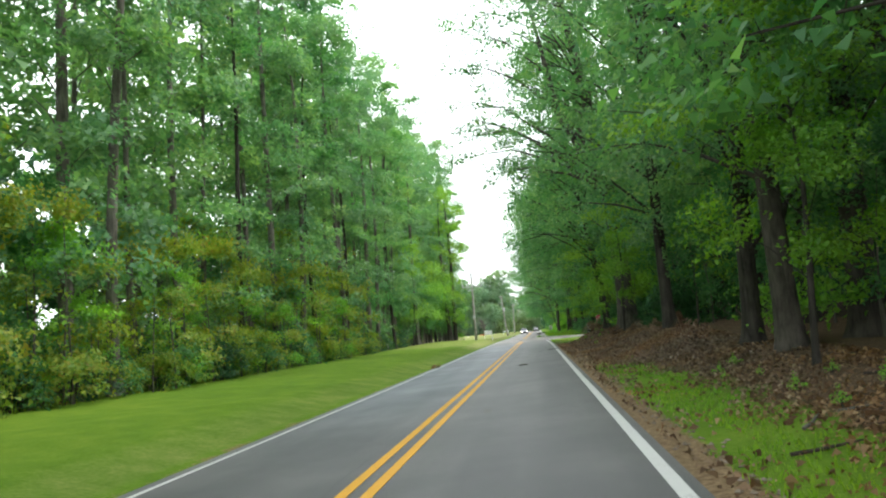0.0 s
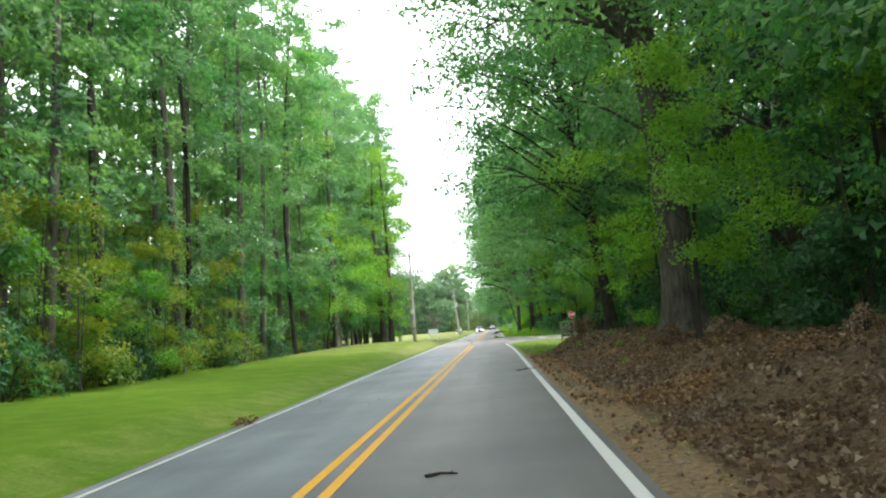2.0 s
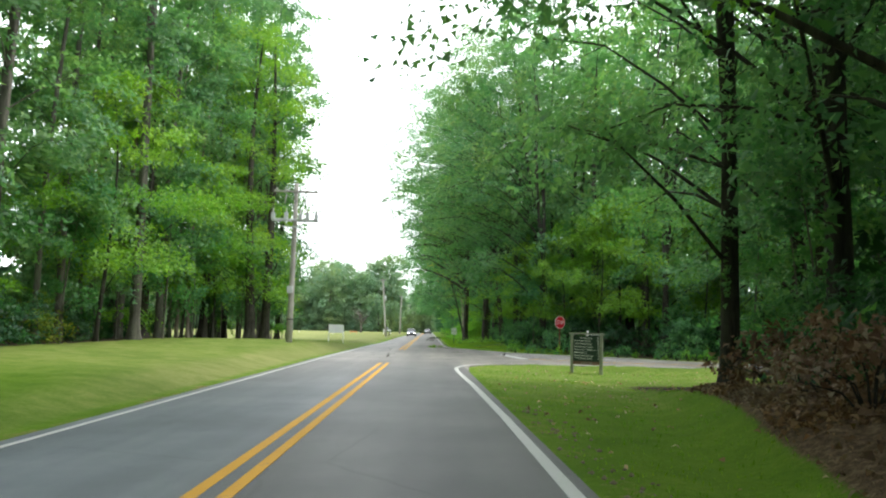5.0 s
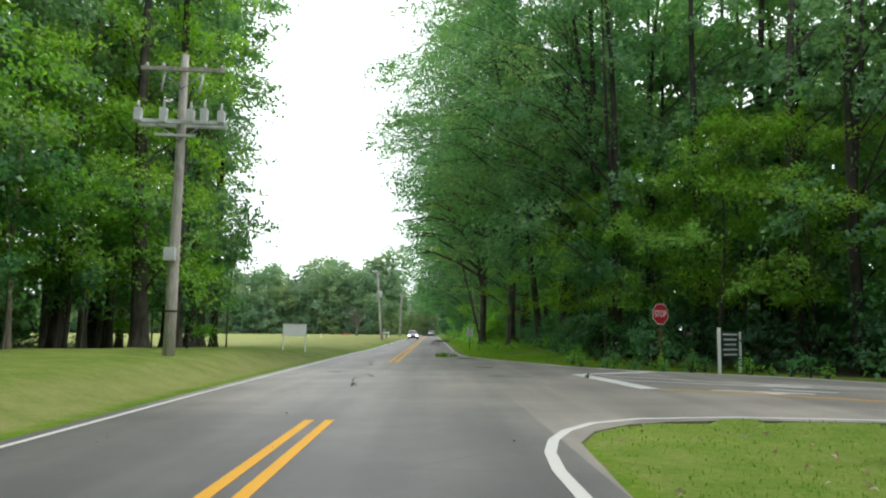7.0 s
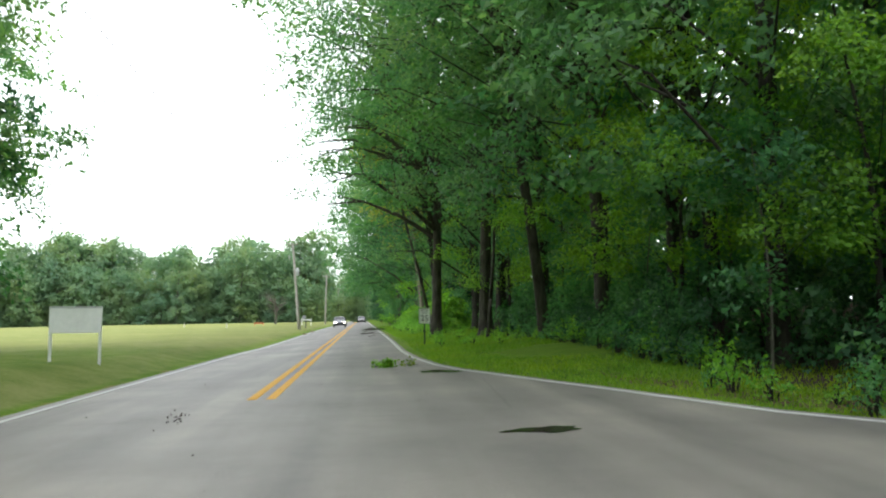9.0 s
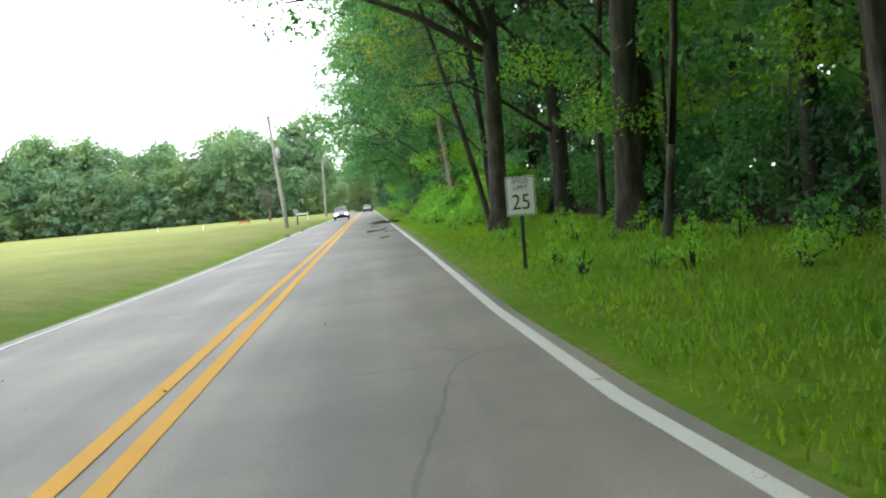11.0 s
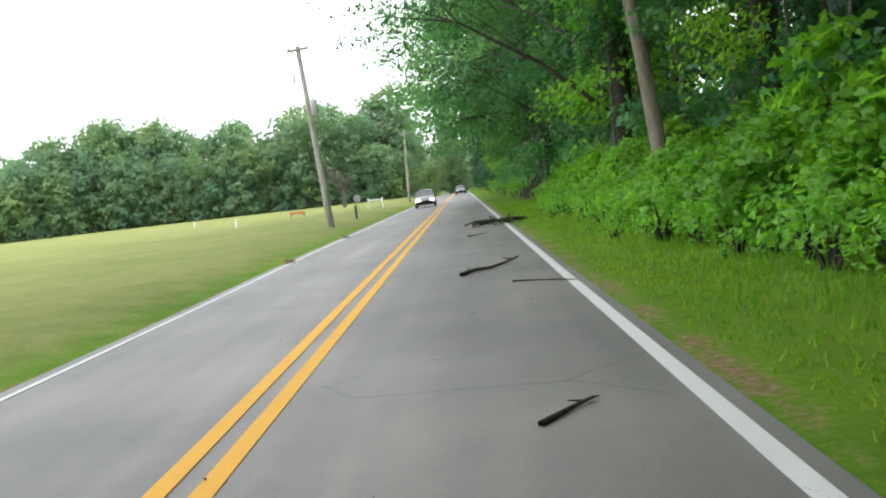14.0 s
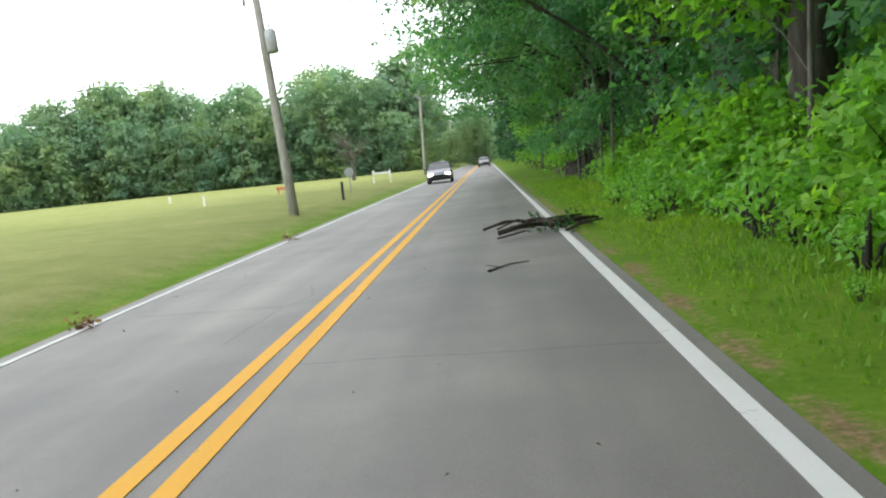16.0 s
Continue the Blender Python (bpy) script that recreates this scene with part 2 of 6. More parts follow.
def ground_mat():
    """Mown grass, forest floor, dead-leaf litter, orange clay and roadside grit, by mask, with ragged borders."""
    m, nt, out = node_mat("ground_cover")
    p = principled(nt, out, 0.95, 0, 0.1)
    c = coords(nt)
    fine = noise_tex(nt, 14, 8, 0.75, c)
    mid = noise_tex(nt, 1.4, 5, 0.6, c)
    big = noise_tex(nt, 0.16, 4, 0.6, c)
    grass_f = math_node(nt, 'ADD', math_node(nt, 'MULTIPLY', fine.outputs[0], 0.42),
                        math_node(nt, 'ADD', math_node(nt, 'MULTIPLY', mid.outputs[0], 0.30), math_node(nt, 'MULTIPLY', big.outputs[0], 0.28)))
    grass = ramp(nt, grass_f, [(0.33, (0.050, 0.118, 0.010)), (0.5, (0.112, 0.205, 0.016)), (0.68, (0.205, 0.275, 0.034))])
    field = ramp(nt, grass_f, [(0.33, (0.130, 0.165, 0.040)), (0.5, (0.200, 0.225, 0.072)), (0.68, (0.300, 0.295, 0.120))])
    soil = ramp(nt, fine.outputs[0], [(0.35, (0.020, 0.016, 0.010)), (0.65, (0.085, 0.066, 0.040))])
    litter = ramp(nt, fine.outputs[0], [(0.34, (0.030, 0.018, 0.012)), (0.52, (0.118, 0.077, 0.046)), (0.68, (0.270, 0.200, 0.130))])
    clay = ramp(nt, math_node(nt, 'ADD', math_node(nt, 'MULTIPLY', fine.outputs[0], 0.5), math_node(nt, 'MULTIPLY', mid.outputs[0], 0.5)),
                [(0.36, (0.140, 0.072, 0.026)), (0.64, (0.360, 0.200, 0.075))])
    grit = ramp(nt, fine.outputs[0], [(0.34, (0.095, 0.060, 0.032)), (0.66, (0.330, 0.235, 0.135))])
    ragged = math_node(nt, 'SUBTRACT', math_node(nt, 'ADD', math_node(nt, 'MULTIPLY', fine.outputs[0], 0.6), math_node(nt, 'MULTIPLY', mid.outputs[0], 0.7)), 0.65)

    def mask(name, k=6.0):
        v = math_node(nt, 'ADD', math_node(nt, 'SUBTRACT', attr(nt, name), 0.5), ragged)
        return math_node(nt, 'ADD', math_node(nt, 'MULTIPLY', v, k), 0.5, clamp=True)

    col = mix_col(nt, mask("field", 1.5), grass.outputs[0], field.outputs[0])
    col = mix_col(nt, mask("soil", 4), col, soil.outputs[0])
    col = mix_col(nt, mask("litter", 5), col, litter.outputs[0])
    col = mix_col(nt, mask("clay", 4), col, clay.outputs[0])
    col = mix_col(nt, mask("grit", 5), col, grit.outputs[0])
    nt.links.new(col, p.inputs["Base Color"])
    bump(nt, fine.outputs[0], 0.7, 0.06, p)
    return m


M_ASPHALT = asphalt_mat()
M_LINE_WHITE = paint_mat("road_paint_white", (0.58, 0.58, 0.56))
M_LINE_YELLOW = paint_mat("road_paint_yellow", (0.72, 0.37, 0.03))
M_GROUND = ground_mat()


# ---- lie of the land ----
def step(a, b, v):
    u = np.clip((np.asarray(v, float) - a) / (b - a), 0, 1)
    return u * u * (3 - 2 * u)


def crossfall(y):
    """Sideways slope of the road's right half, which leans to the left but for the junction."""
    return np.interp(y, [62, 80, 116, 130], [0.045, 0.015, 0.015, 0.045])


def left_fall(y):
    """Sideways slope of the road's left half."""
    return np.interp(y, [30, 45, 57, 70, 90, 105, 122, 131, 147, 157], [0.045, 0.038, 0.027, 0.020, 0.010, 0.018, 0.030, 0.055, 0.052, 0.034])


def road_z(x, y):
    x = np.asarray(x, float)
    return np.where(x < 0, left_fall(y), crossfall(y)) * np.clip(x, -12, 12)


NEAR_EDGE = [(3.07, 81.5), (3.1, 83.3), (3.25, 84.5), (3.6, 85.45), (4.2, 86.15), (4.9, 86.45), (5.9, 86.6), (7.6, 86.3), (10.2, 85.7), (16, 84.3), (30, 80.8), (70, 71)]
FAR_EDGE = [(70, 77.5), (30, 87.2), (18, 90.2), (13.5, 93.2), (11.2, 96.9), (9.7, 98.5), (8.05, 100.3), (6.5, 103.0), (5.7, 105.6), (5.05, 107.6), (4.5, 109.3), (3.85, 111.3), (3.5, 113.1), (3.2, 116.6), (3.07, 120.5)]


def curve_y(edge, x):
    pts = sorted(edge)
    return np.interp(x, [q[0] for q in pts], [q[1] for q in pts])


def on_side_road(x, y, grow=0.0):
    return (x > 3.0) & (y > curve_y(NEAR_EDGE, x) - grow) & (y < curve_y(FAR_EDGE, x) + grow)


def lawn_edge(x):
    """Where the leafy bank ends and the mown corner begins."""
    return np.interp(x, [3.0, 3.8, 4.3, 5.4, 6.3, 7.4, 8.6], [57.0, 58.2, 59.7, 65.0, 68.5, 74.0, 77.0])


def bank(y):
    return np.interp(y, [0, 12, 22, 32, 58, 68, 78], [0.35, 0.45, 0.62, 0.95, 0.95, 0.6, 0.1])


def land(x, y):
    x, y = np.asarray(x, float), np.asarray(y, float)
    s = crossfall(y)
    d = -x
    woods = np.interp(d, [3.2, 3.6, 4.7, 8, 12.3, 30, 80, 2500], [0, 0.02, 0.27, 0.36, 0.42, 0.6, 1.2, 10])
    field = np.interp(d, [3.2, 3.6, 4.7, 8, 12.3, 30, 60, 100, 200, 2500], [0, 0.02, 0.24, 0.30, 0.22, 0.1, -0.2, -0.8, -1.0, 2])
    open_f = step(88, 112, y)
    left = -3.2 * left_fall(y) + woods * (1 - open_f) + field * open_f + 0.26 * np.exp(-((y - 99) / 13) ** 2) * step(3.6, 5.6, d) * (1 - step(9, 16, d))
    b = bank(y)
    h1 = np.where(x < 4.1, np.interp(x, [3.2, 3.7, 4.1], [0, 0.01, 0.06]),
                  np.where(x < 6.4, 0.06 + (b - 0.2) * step(4.1, 6.4, x), 0.06 + (b - 0.2) + np.interp(x, [6.4, 12, 40, 2500], [0, 0.25, 1.6, 12])))
    h2 = np.interp(x, [3.2, 5, 8, 14, 40, 2500], [0, -0.08, -0.16, 0.05, 0.3, 10])
    h2 = h2 + (np.interp(x, [3.2, 5, 8, 12, 40], [0, 0.11, 0.25, 0.19, 0]) - 0.02) * (1 - step(88, 92, y)) * (1 - step(0.15, 0.75, curve_y(NEAR_EDGE, x) - y))
    h3 = np.interp(x, [3.2, 4.2, 5.5, 7, 12, 40, 2500], [0, 0.02, 0.08, 0.28, 0.7, 2.0, 12])
    f2, f3 = np.maximum(step(70, 80, y), step(-1.5, 4.0, y - lawn_edge(x))), step(101, 112, y)
    right = 3.2 * s + h1 * (1 - f2) + h2 * f2 * (1 - f3) + h3 * f3
    z = np.where(x < -3.2, left, np.where(x > 3.2, right, road_z(x, y)))
    # small unevenness away from the asphalt
    off = np.clip((np.abs(x) - 3.6) / 2, 0, 1)
    z = z + off * 0.035 * (np.sin(x * 1.7 + np.sin(y * 0.9) * 2) * np.cos(y * 1.3 + x * 0.4) + 0.6 * np.sin(y * 0.37 + x * 0.21))
    paved = ((np.abs(x + 0.04) < 3.1)) | on_side_road(x, y, -0.05) | ((x > 14) & on_side_road(x, y, 0.5))
    far_out = np.clip((np.hypot(x, y - 80) - 600) / 1500, 0, 1)
    return np.where(paved, road_z(x, y) - 0.05, z) + 0 * far_out


def ground_z(x, y):
    return float(land(x, y))


def axis_lines(spans):
    out = []
    for a, b, stepw in spans:
        out += list(np.arange(a, b, stepw))
    return np.array(sorted(set(np.round(out + [spans[-1][1]], 3))))


def mesh_from(name, verts, faces, mats):
    me = bpy.data.meshes.new(name)
    me.from_pydata(verts, [], faces)
    for m in mats if isinstance(mats, (list, tuple)) else [mats]:
        me.materials.append(m)
    me.update()
    return me


def grid_mesh(name, X, Y, zfun, mat):
    gx, gy = np.meshgrid(X, Y)
    z = zfun(gx, gy)
    v = np.stack([gx, gy, z], -1).reshape(-1, 3)
    nx, ny = len(X), len(Y)
    i = (np.arange(ny - 1)[:, None] * nx + np.arange(nx - 1)[None]).reshape(-1)
    f = np.stack([i, i + 1, i + 1 + nx, i + nx], -1)
    me = mesh_from(name, v.tolist(), f.tolist(), mat)
    me.polygons.foreach_set("use_smooth", [name == "ground"] * len(me.polygons))
    return me, gx.reshape(-1), gy.reshape(-1)


GX = axis_lines([(-2500, -400, 300), (-400, -100, 25), (-100, -30, 4), (-30, -14, 1), (-14, -3.2, 0.4), (-3.2, 3.2, 0.8), (3.2, 10, 0.22), (10, 20, 0.6), (20, 72, 1.3), (72, 400, 40), (400, 2500, 300)])
GY = axis_lines([(-600, -60, 60), (-60, 0, 4), (0, 80, 0.9), (80, 88, 0.3), (88, 180, 0.9), (180, 260, 2), (260, 400, 8), (400, 800, 50), (800, 3000, 300)])
me, gx, gy = grid_mesh("ground", GX, GY, land, M_GROUND)


def put_mask(me, name, values):
    a = me.attributes.new(name, 'FLOAT', 'POINT')
    a.data.foreach_set("value", np.clip(values, 0, 1).astype(np.float32))


wood_left = step(-11.2, -13.0, gx) * (1 - step(112, 121, gy))
wood_right = np.where(gy < 79, step(6.6, 8.4, gx), np.where(gy < 106, step(curve_y(FAR_EDGE, gx) + 4.4, curve_y(FAR_EDGE, gx) + 6.4, gy) * (gx > 3.4), step(7.2, 9.0, gx)))
put_mask(me, "soil", np.maximum(wood_left, wood_right))
rag = gy + 0.8 * np.sin(gx * 2.7) + 0.45 * np.sin(gx * 6.1 + 1 + gy)
lo = np.interp(rag, [22, 26.6, 29.6, 60], [4.45, 4.2, 3.2, 3.2]) + 0.22 * np.sin(gy * 2.9 + gx)
verge = gy - curve_y(FAR_EDGE, gx)
bank_litter = np.where((gy > -5) & (gy < 76), step(lo, lo + 0.7, gx) * (1 - step(9.5, 12, gx)) * (0.76 + 0.19 * step(16, 30, gy)) * (1 - step(-0.6, 0.9, gy - lawn_edge(gx))), 0)
put_mask(me, "litter", np.maximum(bank_litter, np.where((gx > 6) & (gx < 40), 0.54 * step(1.5, 2.4, verge) * (1 - step(4.5, 6, verge)), 0)))


def spot(x, y, rx, ry, top=1.0):
    return top * np.exp(-(((gx - x) / rx) ** 2 + ((gy - y) / ry) ** 2) ** 1.5)


put_mask(me, "clay", spot(4.95, 50.6, 0.5, 1.2, 0.9) + spot(5.1, 47.9, 0.5, 0.9, 0.85) + spot(5.0, 44.0, 0.5, 1.2, 0.8) + spot(4.8, 38.5, 0.5, 1.5, 0.7)
         + spot(3.7, 52, 0.3, 7, 0.75) + spot(3.6, 41, 0.3, 6, 0.7) + spot(4.3, 58.5, 0.4, 2.2, 0.7))
band = np.interp(gy, [24, 34, 70, 80], [0.26, 0.55, 0.5, 0.25])
put_mask(me, "grit", np.where(gx > 0, np.exp(-((gx - 3.2) / band) ** 4) * np.interp(gy, [40, 57, 61, 90, 125, 140], [1, 0.85, 0.4, 0.35, 0.4, 0.5]), 0.55 * np.exp(-((gx + 3.3) / 0.22) ** 2)))
put_mask(me, "field", step(104, 135, gy) * step(-3.4, -5, gx) + 0.5 * step(66, 78, gy) * (1 - step(104, 120, gy)) * (gx < -3.2) + 0.4 * step(66, 76, gy) * (1 - step(84, 95, gy)) * (gx > 3.2) + 0.45 * np.exp(-((verge - 0.5) / 0.9) ** 2) * (gy > 96) * (gy < 122) * (gx > 3.2) + 0.35 * step(-3.2, -3.6, gx) * (1 - step(-4.0, -5.5, gx)))
tagged(new("ground", me), "green mown verge, pale field and brown forest floor", "ground", kind="structure")

# ---- road ----
RX = np.array([-3.15, -2.4, -1.4, -0.3, 0.3, 1.4, 2.4, 3.07])
RY = axis_lines([(-40, 420, 1.5)])
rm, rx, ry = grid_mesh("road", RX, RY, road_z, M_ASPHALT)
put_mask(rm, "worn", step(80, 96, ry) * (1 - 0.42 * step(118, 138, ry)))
# where the left lane's painted sheen lies
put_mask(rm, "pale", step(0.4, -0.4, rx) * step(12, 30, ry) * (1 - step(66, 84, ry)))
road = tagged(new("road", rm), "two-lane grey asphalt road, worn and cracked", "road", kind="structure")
sol = road.modifiers.new("thickness", 'SOLIDIFY')
sol.thickness, sol.offset = 0.12, -1

bm = bmesh.new()
ring = [(3.07, 81.5)] + [p for p in NEAR_EDGE if p[0] > 3.1] + [p for p in FAR_EDGE if p[0] > 3.1] + [(3.07, 120.0)]
vs = [bm.verts.new((x, y, float(road_z(x, y)))) for x, y in ring]
bm.faces.new(vs)
for k in range(1, 34):
    bmesh.ops.bisect_plane(bm, geom=bm.verts[:] + bm.edges[:] + bm.faces[:], plane_co=(3.2 + 2 * k, 0, 0), plane_no=(1, 0, 0))
for k in range(26):
    bmesh.ops.bisect_plane(bm, geom=bm.verts[:] + bm.edges[:] + bm.faces[:], plane_co=(0, 70 + 2 * k, 0), plane_no=(0, 1, 0))
for q in bm.verts:
    q.co.z = float(road_z(q.co.x, q.co.y))
bmesh.ops.triangulate(bm, faces=bm.faces)
geom = bmesh.ops.extrude_face_region(bm, geom=bm.faces[:])
bmesh.ops.translate(bm, vec=(0, 0, -0.12), verts=[g for g in geom["geom"] if isinstance(g, bmesh.types.BMVert)])
bmesh.ops.recalc_face_normals(bm, faces=bm.faces)
sm = bpy.data.meshes.new("side_road")
bm.to_mesh(sm)
bm.free()
sm.materials.append(M_ASPHALT)
put_mask(sm, "worn", np.ones(len(sm.vertices)))
tagged(new("side_road", sm), "worn brown-grey asphalt side road joining the main road", "road", kind="structure")


def stripe(name, pts, width, mat, label, lift=0.006):
    """A painted line along a path on the asphalt, with the paint's thickness."""
    P = []
    for (x0, y0), (x1, y1) in zip(pts[:-1], pts[1:]):
        n = max(1, int(math.hypot(x1 - x0, y1 - y0) / 2.0))
        P += [(x0 + (x1 - x0) * i / n, y0 + (y1 - y0) * i / n) for i in range(n)]
    P.append(pts[-1])
    P = np.array(P)
    d = np.gradient(P, axis=0)
    d /= np.maximum(np.linalg.norm(d, axis=1)[:, None], 1e-9)
    nrm = np.stack([-d[:, 1], d[:, 0]], -1)
    A, B = P + nrm * width / 2, P - nrm * width / 2
    v, f = [], []
    for a, b in zip(A, B):
        za, zb = float(road_z(*a)), float(road_z(*b))
        v += [(a[0], a[1], za + lift), (b[0], b[1], zb + lift), (a[0], a[1], za + 0.001), (b[0], b[1], zb + 0.001)]
    for i in range(len(P) - 1):
        k = 4 * i
        f += [(k, k + 1, k + 5, k + 4), (k, k + 4, k + 6, k + 2), (k + 1, k + 3, k + 7, k + 5)]
    return tagged(new(name, mesh_from(name, v, f, mat)), label, "road marking", kind="structure")


stripe("edge_line", [(-2.9, -40), (-2.9, 420)], 0.095, M_LINE_WHITE, "thin white edge line on the asphalt")
stripe("edge_line", [(2.9, -40), (2.9, 68), (2.84, 75), (2.72, 81), (2.72, 82.8), (2.8, 83.8), (2.98, 84.7), (3.27, 85.5), (3.75, 86.25), (4.5, 86.75), (5.9, 86.95), (7.7, 86.6), (10.3, 86.0), (16, 84.6), (30, 81.1)], 0.125, M_LINE_WHITE, "white edge line curving round the grassy corner")
stripe("edge_line", [(2.9, 420), (2.9, 124), (2.9, 120.4), (3.0, 116.6), (3.32, 113.0), (3.68, 111.1), (4.32, 109.1), (4.87, 107.4), (5.52, 105.4), (6.33, 102.8), (7.88, 100.1), (9.5, 98.3), (11.0, 96.7), (13.3, 93.0), (18, 89.9), (30, 86.9)], 0.115, M_LINE_WHITE, "white edge line sweeping out of the side road")
for sx in (-0.08, 0.20):
    stripe("centre_line", [(sx, -40), (sx, 86.6)], 0.125, M_LINE_YELLOW, "yellow centre line, one of a pair")
    stripe("centre_line", [(sx, 106.0), (sx, 420)], 0.14, M_LINE_YELLOW, "yellow centre line, one of a pair")
stripe("stop_line", [(8.35, 99.25), (5.8, 97.75), (6.3, 92.3)], 0.42, M_LINE_WHITE, "thick white angled stop line")
stripe("lane_line", [(6.35, 97.3), (8.6, 94.6), (12.5, 91.6)], 0.13, M_LINE_WHITE, "thin white line inside the junction mouth")
stripe("side_centre_line", [(6.45, 92.2), (7.9, 91.2), (9.6, 89.4), (16, 87.4), (30, 84)], 0.12, M_LINE_YELLOW, "yellow centre line of the side road")
stripe("lane_line", [(6.2, 95.4), (7.25, 94.55), (9.6, 92.9), (12.6, 91.2)], 0.12, M_LINE_WHITE, "thin white line inside the junction mouth")
stripe("lane_arrow", [(9.15, 90.95), (8.35, 91.5), (7.5, 92.0)], 0.2, M_LINE_WHITE, "white arrow painted on the asphalt")
stripe("lane_arrow", [(8.5, 90.9), (8.25, 91.75)], 0.34, M_LINE_WHITE, "white arrow head painted on the asphalt")
stripe("lane_arrow", [(9.8, 91.3), (8.85, 92.15)], 0.2, M_LINE_WHITE, "white arrow painted on the asphalt")
stripe("lane_arrow", [(9.95, 92.75), (9.15, 93.5)], 0.45, M_LINE_WHITE, "white arrow painted on the asphalt")


# ---- plants ----
def leaf_arrays(rng, c, n, size, aspect=0.55, fold=0.18):
    """Corner points of folded, pointed leaves with centres c, normals n and lengths size."""
    k = len(c)
    n = n / np.maximum(np.linalg.norm(n, axis=1)[:, None], 1e-9)
    a = np.cross(n, rng.normal(size=(k, 3)))
    a /= np.maximum(np.linalg.norm(a, axis=1)[:, None], 1e-9)
    b = np.cross(n, a)
    s = size[:, None]
    v = np.stack([c - a * s * 0.5, c + b * s * aspect * 0.5 - a * s * 0.06 + n * s * fold, c + a * s * 0.5 - n * s * fold * 0.7,
                  c - b * s * aspect * 0.5 - a * s * 0.06 + n * s * fold], 1)
    return v.reshape(-1, 3)


def quads_mesh(name, v, mat, corners=4):
    """A mesh of loose leaves of four (or three) corners, quickly."""
    k = len(v) // corners
    me = bpy.data.meshes.new(name)
    me.vertices.add(len(v))
    me.vertices.foreach_set("co", v.astype(np.float32).reshape(-1))
    me.loops.add(corners * k)
    me.loops.foreach_set("vertex_index", np.arange(corners * k, dtype=np.int32))
    me.polygons.add(k)
    me.polygons.foreach_set("loop_start", np.arange(0, corners * k, corners, dtype=np.int32))
    me.materials.append(mat)
    me.update(calc_edges=True)
    return me


def sprays(rng, centres, outward, per, radius, leaf, droop=0.22, up=1.0, corners=4, ruffle=0.6):
    """Flat sprays of leaves round the ends of twigs."""
    k = len(centres)
    th = rng.uniform(0, 2 * np.pi, (k, per))
    r = rng.uniform(0, 1, (k, per)) ** 0.7 * radius * rng.uniform(0.6, 1.3, (k, 1))
    o = outward / np.maximum(np.linalg.norm(outward, axis=1)[:, None], 1e-9)
    side = np.stack([-o[:, 1], o[:, 0], 0 * o[:, 0]], -1)
    along, across = np.cos(th) * r * 1.25, np.sin(th) * r * 0.85
    p = centres[:, None] + o[:, None] * along[..., None] + side[:, None] * across[..., None]
    p[..., 2] += -droop * (r ** 2) / max(radius, 0.1) + rng.normal(0, 0.17 * radius + 0.03, (k, per)) - 0.12 * along
    n = rng.normal(0, ruffle, (k, per, 3)) + o[:, None] * 0.75
    n[..., 2] += up * 0.75
    size = leaf * rng.uniform(0.6, 1.35, k * per)
    q = leaf_arrays(rng, p.reshape(-1, 3), n.reshape(-1, 3), size)
    if corners == 4:
        return q
    q = q.reshape(-1, 4, 3)
    tip = q[:, 2] - q[:, 0]
    return np.stack([q[:, 0], q[:, 1] + tip * 0.3, q[:, 3] + tip * 0.3], 1).reshape(-1, 3)


def tube(v, f, pts, radii, sides):
    """Adds a tapered tube through pts to the lists v and f."""
    base = len(v)
    pts = [Vector(p) for p in pts]
    for i, (p, r) in enumerate(zip(pts, radii)):
        d = (pts[min(i + 1, len(pts) - 1)] - pts[max(i - 1, 0)]).normalized()
        a = d.cross(Vector((0.3, 0.9, 0.2) if abs(d.z) > 0.8 else (0, 0, 1))).normalized()
        b = d.cross(a)
        for k in range(sides):
            t = 2 * math.pi * k / sides
            v.append(tuple(p + (a * math.cos(t) + b * math.sin(t)) * r))
    for i in range(len(pts) - 1):
        for k in range(sides):
            q = base + i * sides
            f.append((q + k, q + (k + 1) % sides, q + sides + (k + 1) % sides, q + sides + k))
    f.append(tuple(base + (len(pts) - 1) * sides + k for k in range(sides)))


def smooth(me):
    me.polygons.foreach_set("use_smooth", [True] * len(me.polygons))
    return me


def part(name, me, parent, label=""):
    ob = new(name, me)
    ob.parent = parent
    return tagged(ob, label)


def thing(name, label, category, group="", kind=""):
    return tagged(new(name), label, category, group, kind)


